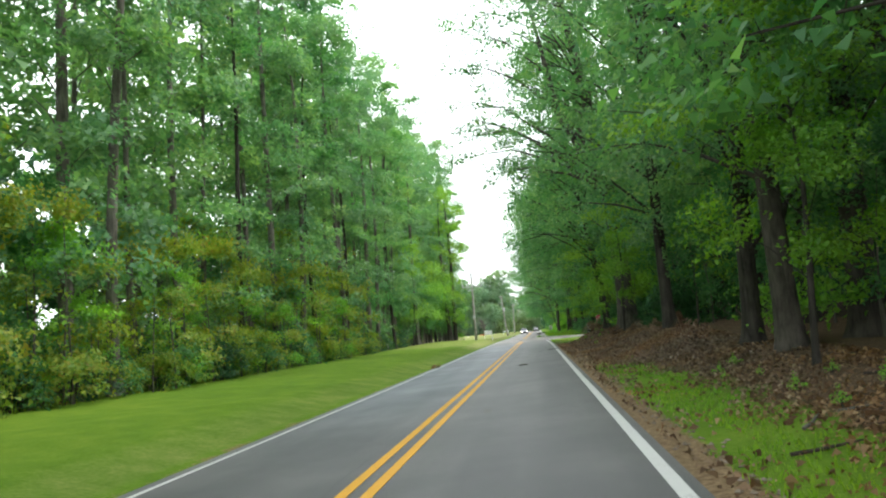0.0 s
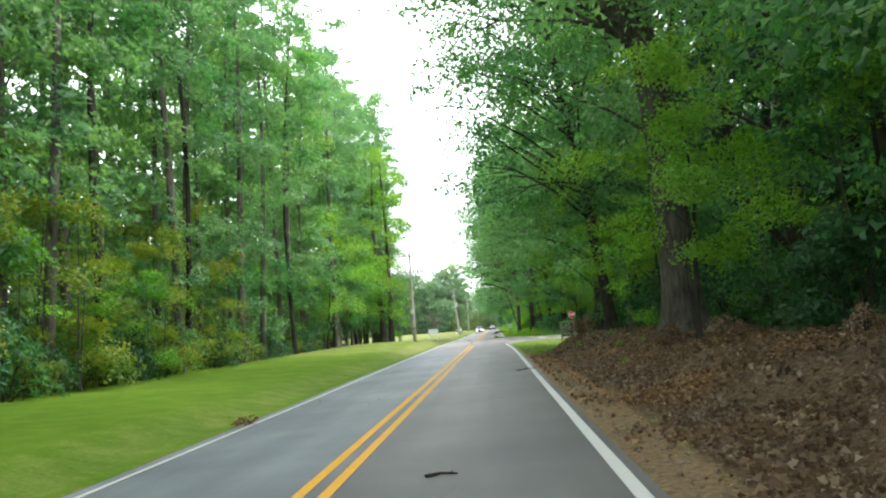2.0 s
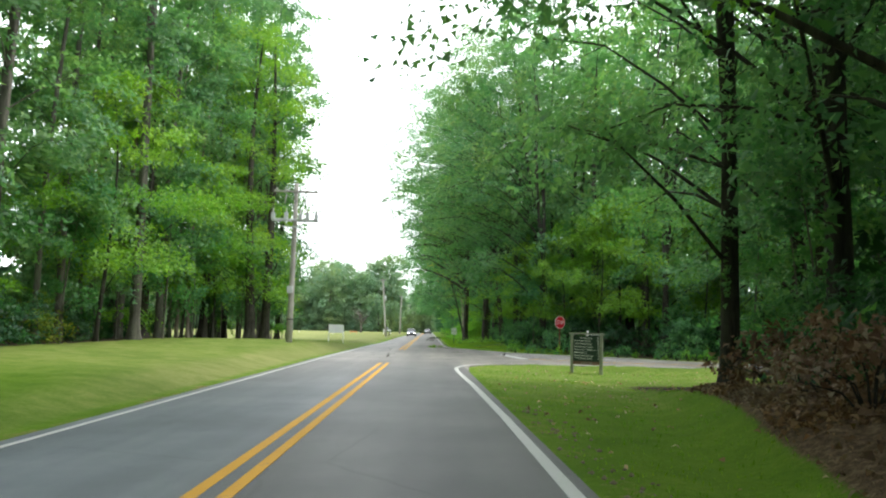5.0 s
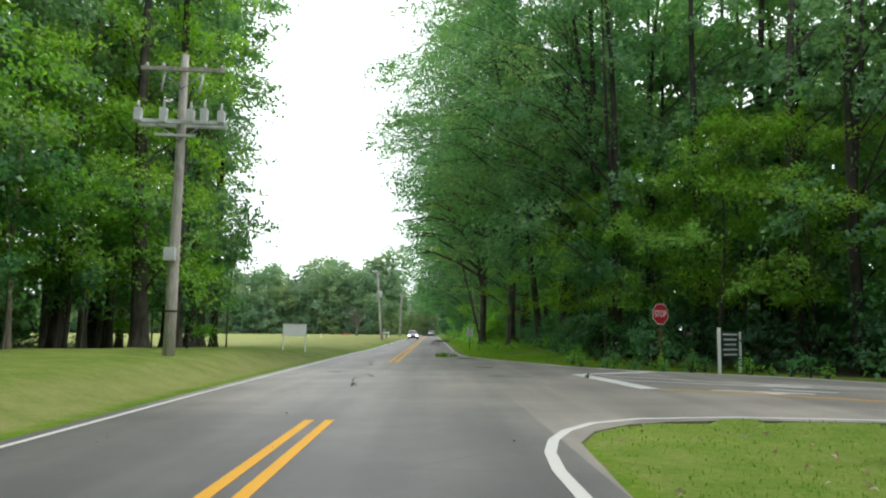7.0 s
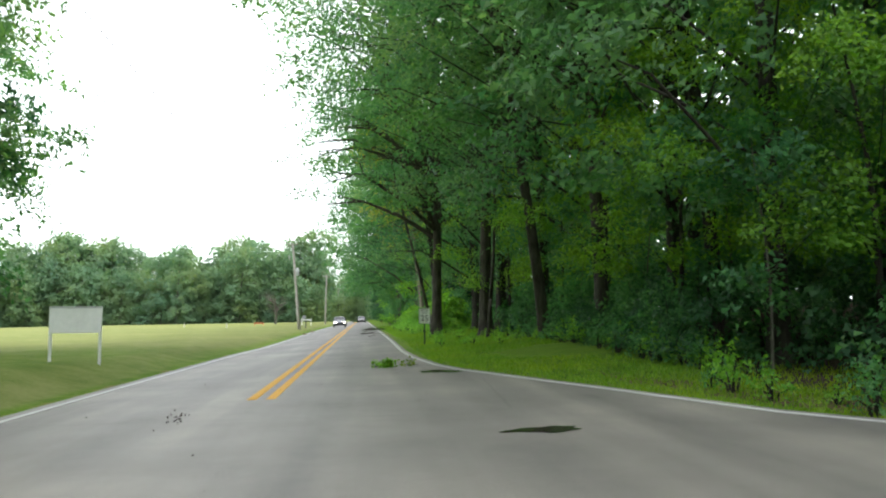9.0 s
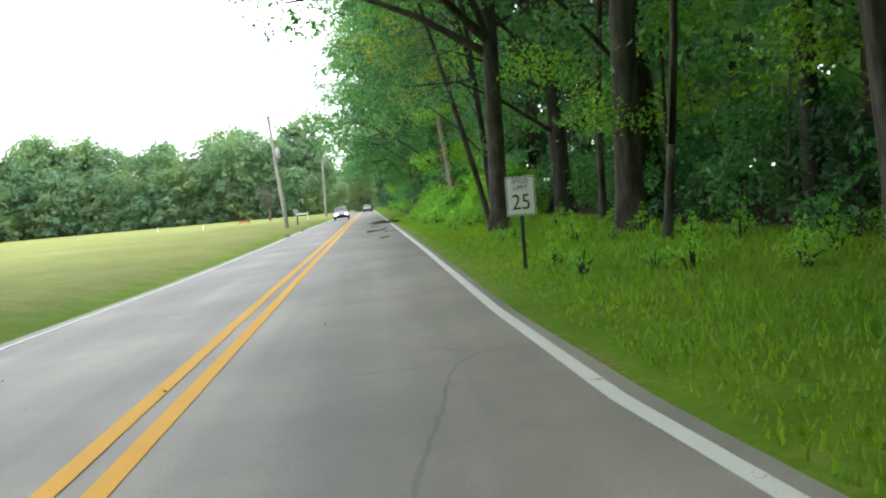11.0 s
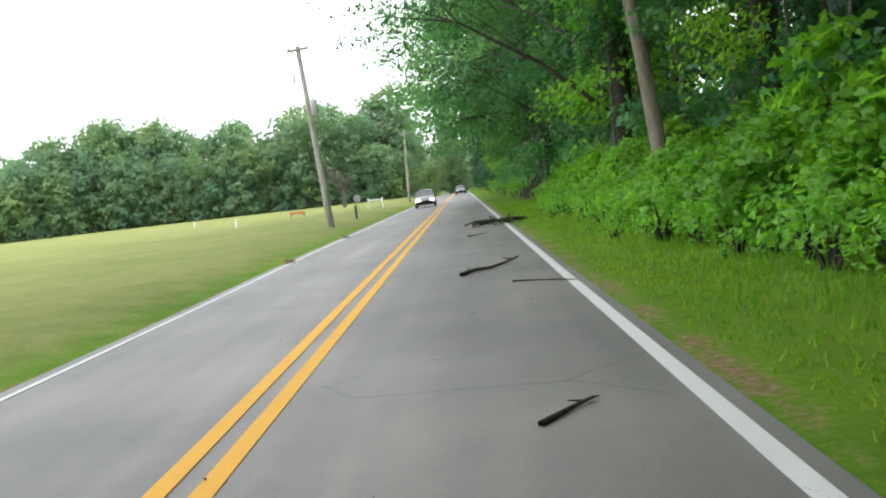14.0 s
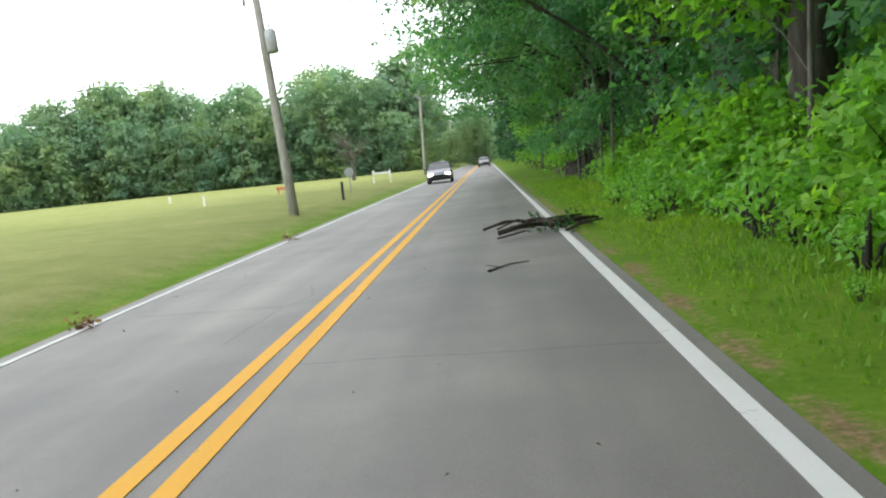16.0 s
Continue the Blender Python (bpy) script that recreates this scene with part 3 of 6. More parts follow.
def tree_geometry(seed, height, girth, crown_lo, crown_r, n_sprays, per, leaf, spray_r, lean=(0.0, 0.0), reach=(0.0, 0.0), profile="tall",
                  wander=0.35, fork=None, clump=8, twigs=2, stray=0.12, mass=0.0, corners=4, limb=1.0, ruffle=0.6):
    """Trunk with curved limbs, and a crown of leaf sprays gathered on boughs, with gaps between them.
    reach: how far the crown's middle is pushed sideways; fork: height where the trunk parts in two."""
    rng = np.random.default_rng(seed)
    zs = sorted([-0.3, 0.0, 0.12, 0.3, 0.7, 1.15, 1.6] + [height * q for q in (0.1, 0.2, 0.33, 0.48, 0.64, 0.8, 0.95)])
    ph = rng.uniform(0, 6.28, 2)

    def axis(z):
        u = z / height
        return np.array([lean[0] * z + wander * math.sin(3.1 * u + ph[0]) * u * 2 + reach[0] * 0.4 * u * u,
                         lean[1] * z + wander * math.sin(2.6 * u + ph[1]) * u * 2 + reach[1] * 0.4 * u * u, z])

    def rad(z):
        u = min(max(z, 0) / height, 0.98)
        return girth * ((1 - u) ** 0.8 * 0.95 + 0.02) * (1 + 0.4 * math.exp(-max(z, 0) / (1.6 * girth + 0.03)))

    v, f = [], []
    sides = 18 if girth > 0.2 else 10 if girth > 0.12 else 6
    tube(v, f, [axis(z) for z in zs], [rad(z) for z in zs], sides)
    if girth > 0.2:                         # lobed, buttressed trunk
        for k, z in enumerate(zs):
            mid = axis(z)
            for j in range(sides):
                q = np.array(v[k * sides + j])
                a = math.atan2(q[1] - mid[1], q[0] - mid[0])
                grow = 0.05 * math.sin(3 * a + ph[0] + 0.3 * z) + 0.05 * math.sin(5 * a + ph[1] - 0.2 * z) + 0.28 * max(0.0, math.sin(4 * a + ph[0])) * math.exp(-max(z, 0) / 0.35)
                v[k * sides + j] = tuple(mid + (q - mid) * [1 + grow, 1 + grow, 1])
    nb = max(5, n_sprays // clump)
    u = (np.arange(nb) + rng.uniform(0.1, 0.9, nb)) / nb
    if profile == "tall":
        pr = np.interp(u, [0, 0.12, 0.35, 0.7, 0.92, 1], [0.75, 0.9, 0.85, 1.0, 0.6, 0.1])
    elif profile == "round":
        pr = np.sqrt(np.clip(1 - (2 * u - 0.8) ** 2 / 1.6, 0.06, 1))
    else:                                   # spreading, limbs low and wide
        pr = np.interp(u, [0, 0.2, 0.5, 0.8, 1], [0.85, 1.0, 0.95, 0.7, 0.15])
    az = np.arange(nb) * 2.39996 + rng.uniform(-0.5, 0.5, nb) + ph[0]
    z = crown_lo + (height - crown_lo) * u
    r = crown_r * pr * np.sqrt(rng.uniform(0.2, 0.85, nb))
    base = np.array([axis(q) for q in z])
    bough = base + np.stack([np.cos(az) * r, np.sin(az) * r, rng.normal(0, 0.25, nb)], -1)
    bough[:, 0] += reach[0] * pr * 0.75
    bough[:, 1] += reach[1] * pr * 0.75
    which = rng.integers(0, nb, n_sprays)
    spread = crown_r * 0.21
    c = bough[which] + np.clip(rng.normal(0, 1, (n_sprays, 3)), -1.4, 1.4) * [spread, spread, spread * 0.6]
    loose = rng.uniform(0, 1, n_sprays) < stray
    c[loose] = base[which][loose] + (c[loose] - base[which][loose]) * rng.uniform(0.15, 0.8, (loose.sum(), 1))
    for i in range(nb):
        e = bough[i]
        out = np.hypot(*(e[:2] - base[i][:2]))
        z0 = min(max(e[2] - 0.62 * out - 0.3, crown_lo * rng.uniform(0.6, 1.35), 0.4), height * 0.92)
        s0 = axis(z0)
        d = e - s0
        m1 = s0 + d * 0.35 + np.array([0, 0, 0.10 * out])
        m2 = s0 + d * 0.7 + np.array([rng.normal(0, 0.12), rng.normal(0, 0.12), 0.12 * out])
        r0 = limb * min(rad(z0) * 0.3, 0.010 + 0.012 * np.linalg.norm(d))
        tube(v, f, [s0, m1, m2, e], [r0, r0 * 0.7, r0 * 0.45, 0.008 + r0 * 0.12], 5)
        mine = np.nonzero(which == i)[0][:twigs]
        for q in mine:
            tube(v, f, [m2, (m2 + c[q]) / 2 + np.array([0, 0, 0.08]), c[q]], [r0 * 0.35, r0 * 0.25, 0.005], 3)
    if fork:
        s0 = axis(fork)
        tip = axis(height * 0.85) + np.array([rng.uniform(-2.5, 2.5), rng.uniform(-2.5, 2.5), 0])
        m1 = s0 * 0.6 + tip * 0.4 + np.array([(tip - s0)[0] * 0.25, (tip - s0)[1] * 0.25, 0])
        tube(v, f, [s0, m1, tip], [rad(fork) * 0.75, rad(fork) * 0.5, 0.03], 8)
    inner = [leaf_mass(rng, bough * 0.8 + base * 0.2, mass)] if mass else []
    return v, f, np.concatenate(inner + [sprays(rng, c, c - base[which] + np.array([0.001, 0, 0]), per, spray_r, leaf, corners=corners, ruffle=ruffle)])


def leaf_mass(rng, centres, radius, per=26):
    """Larger leaves at every angle in the depth of the boughs."""
    k = len(centres)
    p = centres[:, None] + rng.normal(0, 0.42, (k, per, 3)) * radius * np.array([1, 1, 0.8])
    n = rng.normal(0, 0.4, (k, per, 3)) + (p - centres[:, None]) / radius + np.array([0, 0, 0.5])
    q = leaf_arrays(rng, p.reshape(-1, 3), n.reshape(-1, 3), radius * rng.uniform(0.28, 0.42, k * per), 0.8).reshape(-1, 4, 3)
    return q[:, [0, 1, 3]].reshape(-1, 3) + np.tile((q[:, 2] - q[:, 0]) * 0.15, (1, 3)).reshape(-1, 3) * np.tile([[0], [1], [1]], (k * per, 1))


def make_tree(*sizes, leaf_m, bark_m, name="tree", label="", category="tree", **shape):
    v, f, lv = tree_geometry(*sizes, **shape)
    ob = thing(name, label, category)
    part("trunk", smooth(mesh_from("trunk", v, f, bark_m)), ob)
    part("crown", quads_mesh("crown", lv, leaf_m, shape.get("corners", 4)), ob)
    return ob


class Forest:
    """Trees too many and too deep to count, joined into one mesh."""
    def __init__(self, kinds):
        self.kinds, self.leaf, self.wood = kinds, [], []

    def put(self, i, x, y, turn=0.0, size=1.0, sink=0.0):
        v, f, lv = self.kinds[i % len(self.kinds)]
        a = radians(turn)
        rot = np.array([[math.cos(a), -math.sin(a), 0], [math.sin(a), math.cos(a), 0], [0, 0, 1]]) * size
        at = np.array([x, y, ground_z(x, y) - sink])
        self.leaf.append(lv @ rot.T + at)
        quads = np.array([q for q in f if len(q) == 4])
        self.wood.append((np.array(v) @ rot.T + at)[quads[:, [0, 1, 2, 0, 2, 3]].reshape(-1)])

    def build(self, name, label, leaf_m, bark_m):
        lv, wv = np.concatenate(self.leaf), np.concatenate(self.wood)
        me = quads_mesh(name, np.concatenate([lv, wv]), leaf_m, 3)
        me.materials.append(bark_m)
        idx = np.zeros(len(me.polygons), dtype=np.int32)
        idx[len(lv) // 3:] = 1
        me.polygons.foreach_set("material_index", idx)
        return tagged(new(name, me), label, "woods", kind="stuff")


def make_bush(seed, radius, height, n_sprays, per, leaf, leaf_m, name="bush", label="", spray_r=0.35, stems=7, corners=3):
    rng = np.random.default_rng(seed)
    ob = thing(name, label, "bush")
    az = rng.uniform(0, 2 * np.pi, n_sprays)
    u = rng.uniform(0, 1, n_sprays) ** 0.8
    pr = np.interp(u, [0, 0.25, 0.6, 0.9, 1], [0.9, 1.0, 0.85, 0.45, 0.1])
    r = radius * pr * np.sqrt(rng.uniform(0.15, 1, n_sprays)) * (1 + 0.25 * np.sin(az * 3 + seed))
    c = np.stack([np.cos(az) * r, np.sin(az) * r, 0.08 + u * height * (1 + 0.22 * np.sin(az * 2 + seed * 1.7))], -1)
    v, f = [], []
    for i in rng.permutation(n_sprays)[:stems]:
        e = c[i]
        tube(v, f, [(e[0] * 0.12, e[1] * 0.12, -0.1), (e[0] * 0.4, e[1] * 0.4, e[2] * 0.6), tuple(e)], [0.022, 0.015, 0.005], 4)
    part("stem", mesh_from("stem", v, f, M_BARK), ob)
    o = c.copy()
    o[:, 2] = 0
    part("leaves", quads_mesh("leaves", sprays(rng, c, o + 0.001, per, spray_r, leaf, droop=0.3, up=0.9, corners=corners), leaf_m, corners), ob)
    return ob


def plant(proto, x, y, turn=0.0, size=1.0, tall=1.0, group="", label="", z=None, tilt=(0, 0)):
    m = pose(x, y, ground_z(x, y) if z is None else z, tilt[0], tilt[1], turn) @ Matrix.Diagonal((size, size, size * tall, 1))
    ob = copy_thing(proto, m)
    return tagged(ob, label, group=group)


class Kind:
    """A few prototypes of one kind of plant; the first use of each is the prototype itself."""
    def __init__(self, protos):
        self.protos, self.used = protos, set()

    def put(self, i, x, y, turn=0.0, size=1.0, tall=1.0, group="", label="", tilt=(0, 0)):
        p = self.protos[i % len(self.protos)]
        m = pose(x, y, ground_z(x, y), tilt[0], tilt[1], turn) @ Matrix.Diagonal((size, size, size * tall, 1))
        if id(p) not in self.used:
            self.used.add(id(p))
            p.matrix_basis = m
            return tagged(p, label, group=group)
        ob = copy_thing(p, Matrix.Identity(4))
        ob.matrix_basis = m
        return tagged(ob, label, group=group)


TALL = Kind([make_tree(11 + i, 27 + 2.5 * (i % 3), 0.15 + 0.04 * (i % 3), (2.2, 4.2, 2.8, 5.5, 2.4)[i], 3.1 + 0.35 * (i % 3), 230, 43, 0.29, 0.78, corners=3, limb=0.6, twigs=0,
                       leaf_m=M_LEAF_LIGHT, bark_m=M_BARK_GREY,
                       label="tall slender deciduous tree with dense green foliage") for i in range(5)])
OAK_SIZES = [(51 + i, 23 + 2 * i, 0.24 + 0.025 * i, 3.8, 4.6) for i in range(4)]


def make_oak(i, *leaves, corners=4, twigs=2, reach=-3.4, tones=(M_LEAF_LIGHT, M_LEAF, M_LEAF, M_LEAF_LIGHT)):
    return make_tree(*OAK_SIZES[i], *leaves, corners=corners, twigs=twigs, leaf_m=tones[i], bark_m=(M_BARK, M_BARK, M_BARK_BROWN, M_BARK_BROWN)[i],
                     reach=(reach, 0.0), profile="spread", fork=6.0 if i % 2 == 0 else None,
                     label="large broad tree leaning its leafy limbs over the road")


OAK = Kind([make_oak(i, 215, 60, 0.18, 0.78, corners=3, reach=-2.9, tones=(M_LEAF_LIGHT, M_LEAF, M_LEAF_LIGHT, M_LEAF_LIGHT)) for i in range(4)])
OAK_DARK = Kind([make_oak(i, 240, 56, 0.19, 0.8, corners=3, reach=-3.2, tones=(M_LEAF_DEEP_SHADE, M_LEAF, M_LEAF_DEEP_SHADE, M_LEAF_DEEP_SHADE)) for i in (2, 3)])
OAK_BACK = Kind([make_oak(i, 215, 42, 0.27, 0.85, corners=3, twigs=0, tones=(M_LEAF_LIGHT, M_LEAF, M_LEAF, M_LEAF_LIGHT)) for i in range(4)])
BROAD = make_tree(61, 24, 0.48, 7.0, 5.5, 390, 74, 0.155, 0.8, leaf_m=M_LEAF, bark_m=M_BARK_FURROW, profile="spread", reach=(-3.2, 0.0), lean=(-0.03, 0.0), fork=7.0,
                  label="massive thick-trunked tree rooted in the leaf-covered bank")
LEANER = make_tree(63, 22, 0.25, 5.5, 4.8, 400, 66, 0.175, 0.82, leaf_m=M_LEAF, bark_m=M_BARK, profile="spread", reach=(-2.0, 0.0), lean=(-0.075, 0.0), wander=0.4, limb=1.2,
                   label="dark tree leaning its spreading limbs over the road")
HIGH = make_tree(65, 25, 0.28, 6.5, 5.4, 500, 52, 0.22, 0.82, limb=2.2, leaf_m=M_LEAF, bark_m=M_BARK_BROWN, profile="spread", reach=(-3.8, 0.0), corners=3,
                 label="large grey-trunked tree standing in the verge grass")
STEM = Kind([make_tree(181 + i, 26 + i, (0.21, 0.17, 0.24)[i], (10.5, 12.5, 9.0)[i], 2.7, 120, 43, 0.28, 0.78, corners=3, limb=0.8, twigs=1, wander=0.5, leaf_m=(M_LEAF_LIGHT, M_LEAF, M_LEAF_LIGHT)[i],
                       bark_m=(M_BARK_GREY, M_BARK, M_BARK_GREY)[i], label=("tall straight grey trunk with a high crown", "tall dark trunk with a high crown", "thick grey trunk with a high crown")[i]) for i in range(3)])
MAPLE = Kind([make_tree(191 + i, 7.5 + i, 0.075, 2.1, 2.5 + 0.3 * i, 74, 92, 0.118, 0.62, leaf_m=M_LEAF_MAPLE, bark_m=M_BARK, profile="spread", reach=(-1.0, 0.0), wander=0.3, stray=0.3, limb=0.8,
                        name="understorey_maple", label="small maple with layered bright green boughs") for i in range(2)])
SAPLING = Kind([make_tree(91 + i, 6.0 + i % 3, 0.045, 0.9, 1.7, 54, 28, 0.215, 0.6, corners=3, twigs=1, leaf_m=(M_LEAF, M_LEAF_FRESH, M_LEAF_YELLOW)[i % 3], bark_m=M_BARK_GREY, profile="round", wander=0.15,
                          name="sapling", category="young tree", label=("green young tree in the understorey", "light green young tree in the understorey", "yellowing young tree in the understorey")[i % 3]) for i in range(3)])
BUSH = Kind([make_bush(111 + i, 1.3, 1.7, 54, 25, 0.16, (M_LEAF_DEEP_SHADE, M_LEAF, M_LEAF_YELLOW)[i % 3],
                       corners=3, label=("dark green leafy bush at the wood's edge", "green leafy bush at the wood's edge", "yellow-green leafy bush at the wood's edge")[i % 3]) for i in range(3)])
WEEDS = Kind([make_bush(131 + i, 1.25, 1.9, 84, 24, 0.19, M_LEAF_FRESH, corners=4, label="dense bright green roadside shrub", spray_r=0.42) for i in range(2)])
WEED = Kind([make_bush(141 + i, 0.28, 0.34, 14, 14, 0.07, (M_LEAF_FRESH, M_LEAF)[i], name='weed', label='small leafy weed in the verge grass', spray_r=0.12, stems=5) for i in range(2)])
BACK_SHAPES = [tree_geometry(31 + i, 27 + 2 * i, 0.2, 1.2, 3.9, 120, 22, 0.62, 1.15, clump=7, twigs=0, corners=3) for i in range(3)]
FAR_SHAPES = [tree_geometry(71 + i, 13.0 + 1.5 * i, 0.22, 0.4, 5.2, 210, 17, 0.62, 1.1, profile="round", clump=5, twigs=0, stray=0.1, mass=2.6, corners=3, ruffle=0.5) for i in range(4)]
CLOSE_SHAPES = [tree_geometry(81 + i, 15 + 1.5 * i, 0.2, 0.2, 4.6, 95, 12, 1.22, 1.5, profile="round", clump=6, twigs=0, stray=0.25, corners=3) for i in range(3)]
BACK, BACK_LEFT, FAR, CLOSE = Forest(BACK_SHAPES), Forest(BACK_SHAPES), Forest(FAR_SHAPES), Forest(CLOSE_SHAPES)
AHEAD, AHEAD_LOW = Forest(BACK_SHAPES), Forest(CLOSE_SHAPES)
for kk in (TALL, STEM, MAPLE, OAK, OAK_DARK, OAK_BACK, SAPLING, BUSH, WEEDS, WEED):
    for q in kk.protos:
        q.matrix_basis = pose(0, 0, -80)

R = random.Random(5)
GL, GR = "trees of the wood beside the verge", "trees of the wood close to the road"
# left wood: its edge, then rows behind
y, i = 2.0, 0
while y < 116:
    TALL.put(i, -12.9 - R.uniform(0, 1.4), y, R.uniform(0, 360), R.uniform(0.92, 1.08), group=GL)
    y += R.uniform(2.7, 4.4)
    i += 1
for k, (x, y) in ((0, (-11.6, 110.2)), (4, (-10.9, 113.6)), (0, (-11.0, 117.2)), (2, (-12.9, 119.5)), (4, (-14.2, 114.5)), (4, (-12.4, 106.5)), (0, (-12.6, 121.0)), (2, (-11.6, 119.4))):
    TALL.put(k, x, y, R.uniform(0, 360), 1.0, group=GL)
for k, (x, y) in enumerate(((-12.0, 108.0), (-11.2, 112.6), (-11.6, 117.4), (-14.5, 103.0), (-13.5, 97.5), (-10.9, 115.2), (-10.4, 117.8))):
    OAK.put((0, 2, 3)[k % 3], x, y, R.uniform(-30, 30), R.uniform(0.8, 0.88), group=GL, label='broad tree with dense foliage at the corner of the wood')
for x, y in ((-11.2, 110.8), (-10.6, 116.6), (-11.8, 114.0)):
    SAPLING.put(0, x, y, R.uniform(0, 360), R.uniform(0.9, 1.15), group="young trees under the wood's edge")
SAPLING.put(1, -8.9, 112.2, 40, 0.75, group="young trees under the wood's edge", label='small thin-stemmed tree standing in the mown grass')
for k, (x, y) in enumerate(((-24, 94), (-26, 101), (-23, 107), (-27, 113), (-22, 118), (-30, 119))):
    AHEAD_LOW.put(k, x, y, R.uniform(0, 360), R.uniform(0.55, 0.75))
for k in range(14):
    BUSH.put(0, -15.5 - R.uniform(0, 4), 88 + k * 2.1, R.uniform(0, 360), R.uniform(0.7, 1.2), group="bushes along the wood's edge")
for k in range(26):
    CLOSE.put(k, -36 - R.uniform(0, 4), -2 + k * 4.7, R.uniform(0, 360), R.uniform(0.9, 1.1))
    if k % 2:
        SAPLING.put(0, -17 - R.uniform(0, 6), 4 + k * 4.3, R.uniform(0, 360), R.uniform(0.8, 1.3), group="young trees under the wood's edge")
for row, (x0, gap) in enumerate(((-17.5, 4.6), (-23.5, 5.5))):
    y = -6.0 + row
    while y < 118:
        BACK_LEFT.put(R.randrange(3), x0 + R.uniform(-1.8, 1.8), y, R.uniform(0, 360), R.uniform(0.9, 1.1))
        y += gap * R.uniform(0.75, 1.25)
for j in range(40):
    yy = 6 + j * 2.75 + R.uniform(-1, 1)
    if yy < 100 or j % 3 == 0:
        SAPLING.put(R.choice((0, 1, 2, 2)) if yy < 66 else R.choice((0, 0, 1)), -12.4 - R.uniform(0, 2.2), yy, R.uniform(0, 360), R.uniform(0.7, 1.25), group="young trees under the wood's edge")
for j in range(48):
    yy = 6 + j * 1.8 + R.uniform(-0.7, 0.7)
    if yy < 92:
        BUSH.put(R.choice((0, 1, 2, 2, 0)), -12.2 - R.uniform(0, 1.8), yy, R.uniform(0, 360), R.uniform(0.6, 1.15), group="bushes along the wood's edge")

for j in range(24):
    SAPLING.put(2 if j % 4 else 1, -11.3 - 0.6 * (j % 3), 19 + j * 2.05, 101 * j, 0.55 + 0.09 * (j % 4), group="young trees under the wood's edge")
for j in range(26):
    BUSH.put((1, 2, 1, 2, 0)[j % 5], -11.5 - 0.35 * (j % 3), 20 + j * 1.75, 57 * j, 0.75 + 0.1 * (j % 4), group="bushes along the wood's edge")
for j in range(17):
    SAPLING.put((2, 1, 2)[j % 3], -11.5 - 0.5 * (j % 2), 15 + j * 2.5, 77 * j, 0.62 + 0.06 * (j % 5), group="young trees under the wood's edge")

for k, (x, y) in enumerate(((-12.1, 28.6), (-12.4, 40.4), (-12.2, 49.4), (-12.5, 53.5), (-11.9, 58.9), (-12.3, 60.6), (-12.2, 68.0), (-12.6, 73.0), (-12.2, 79.2), (-12.0, 92.5))):
    STEM.put((2, 1, 0, 1, 0, 1, 2, 0, 1)[k % 9], x, y, 67 * k, 0.94 + 0.03 * (k % 5), group=GL)

for k, (x, y, girth) in enumerate(((-9.6, 105.2, 0.33), (-9.2, 107.6, 0.30), (-13.8, 110.8, 0.36), (-12.4, 104.4, 0.27))):
    make_tree(231 + k, 21 + k, girth, 2.3, 3.1, 175, 44, 0.22, 0.78, corners=3, twigs=1, leaf_m=M_LEAF_MAPLE, bark_m=M_BARK_BROWN, profile="round", lean=(-0.02, 0.0),
              label="stout dark-trunked tree standing in the mown grass").matrix_basis = pose(x, y, ground_z(x, y), 0, 0, 80 * k)

# right wood before the junction
for ob, x, y, turn in ((BROAD, 6.72, 46.1, 10), (LEANER, 6.83, 58.4, -8), (HIGH, 5.5, 134.6, 6)):
    ob.matrix_basis = pose(x, y, ground_z(x, y), 0, 0, turn)
    tagged(ob, group=GR)
for k, (x, y) in enumerate(((6.8, 33.7), (6.9, 23.4), (6.8, 20.4), (7.4, 65.5), (8.8, 74.5), (9.5, 12.0), (7.8, 4.0), (8, -6))):
    OAK.put(k, x, y, R.choice((-1, 1)) * R.uniform(75, 110) if y < 30 else R.uniform(-35, 35), R.uniform(0.95, 1.08) if y > 30 else 0.85, group=GR)
for k, (x, y, turn, size) in enumerate(((8.6, 54.8, 5, 0.85), (8.0, 53.6, -10, 0.9), (6.1, 17.2, 12, 0.85), (7.0, 61.5, 20, 0.9), (6.1, 42.4, 0, 0.85), (9.4, 40.6, -20, 0.9), (7.9, 148.6, 0, 1.1), (12.4, 104.6, 80, 1.1), (15.0, 102.6, 70, 1.2),
                                          (17.8, 101.2, 85, 1.1), (14.2, 106.6, 60, 1.35), (19.6, 102.8, 95, 1.3), (10.6, 106.9, 60, 1.05), (9.7, 108.6, 50, 0.9), (9.0, 111.6, 30, 1.0), (8.7, 116.0, 40, 0.9), (9.0, 122.2, 20, 0.9), (8.4, 128.6, 10, 0.9), (-12.0, 99.2, 120, 1.4), (-12.6, 94.0, 100, 1.5), (-11.4, 103.0, 140, 1.3), (-11.8, 88.0, 110, 1.3))):
    MAPLE.put(k, x, y, turn, size, group="maples under the woods")
for k in range(12):
    OAK_BACK.put(k, 11.0 + R.uniform(-0.8, 1.2), 8 + 6 * k + R.uniform(-1, 1), R.uniform(-60, 60), R.uniform(0.95, 1.1), group=GR)
for k, (x, y) in enumerate(((8.7, 62.8), (8.8, 69.6))):
    OAK_BACK.put((3, 0, 3)[k], x, y, 14 * k - 12, 1.0, group=GR)
for row, (x0, gap) in enumerate(((14.5, 4.4), (20, 5.2))):
    y = -8.0 + row
    while y < 79 - row:
        BACK.put(R.randrange(3), x0 + R.uniform(-1.5, 1.5), y, R.uniform(0, 360), R.uniform(0.95, 1.1))
        y += gap * R.uniform(0.75, 1.25)
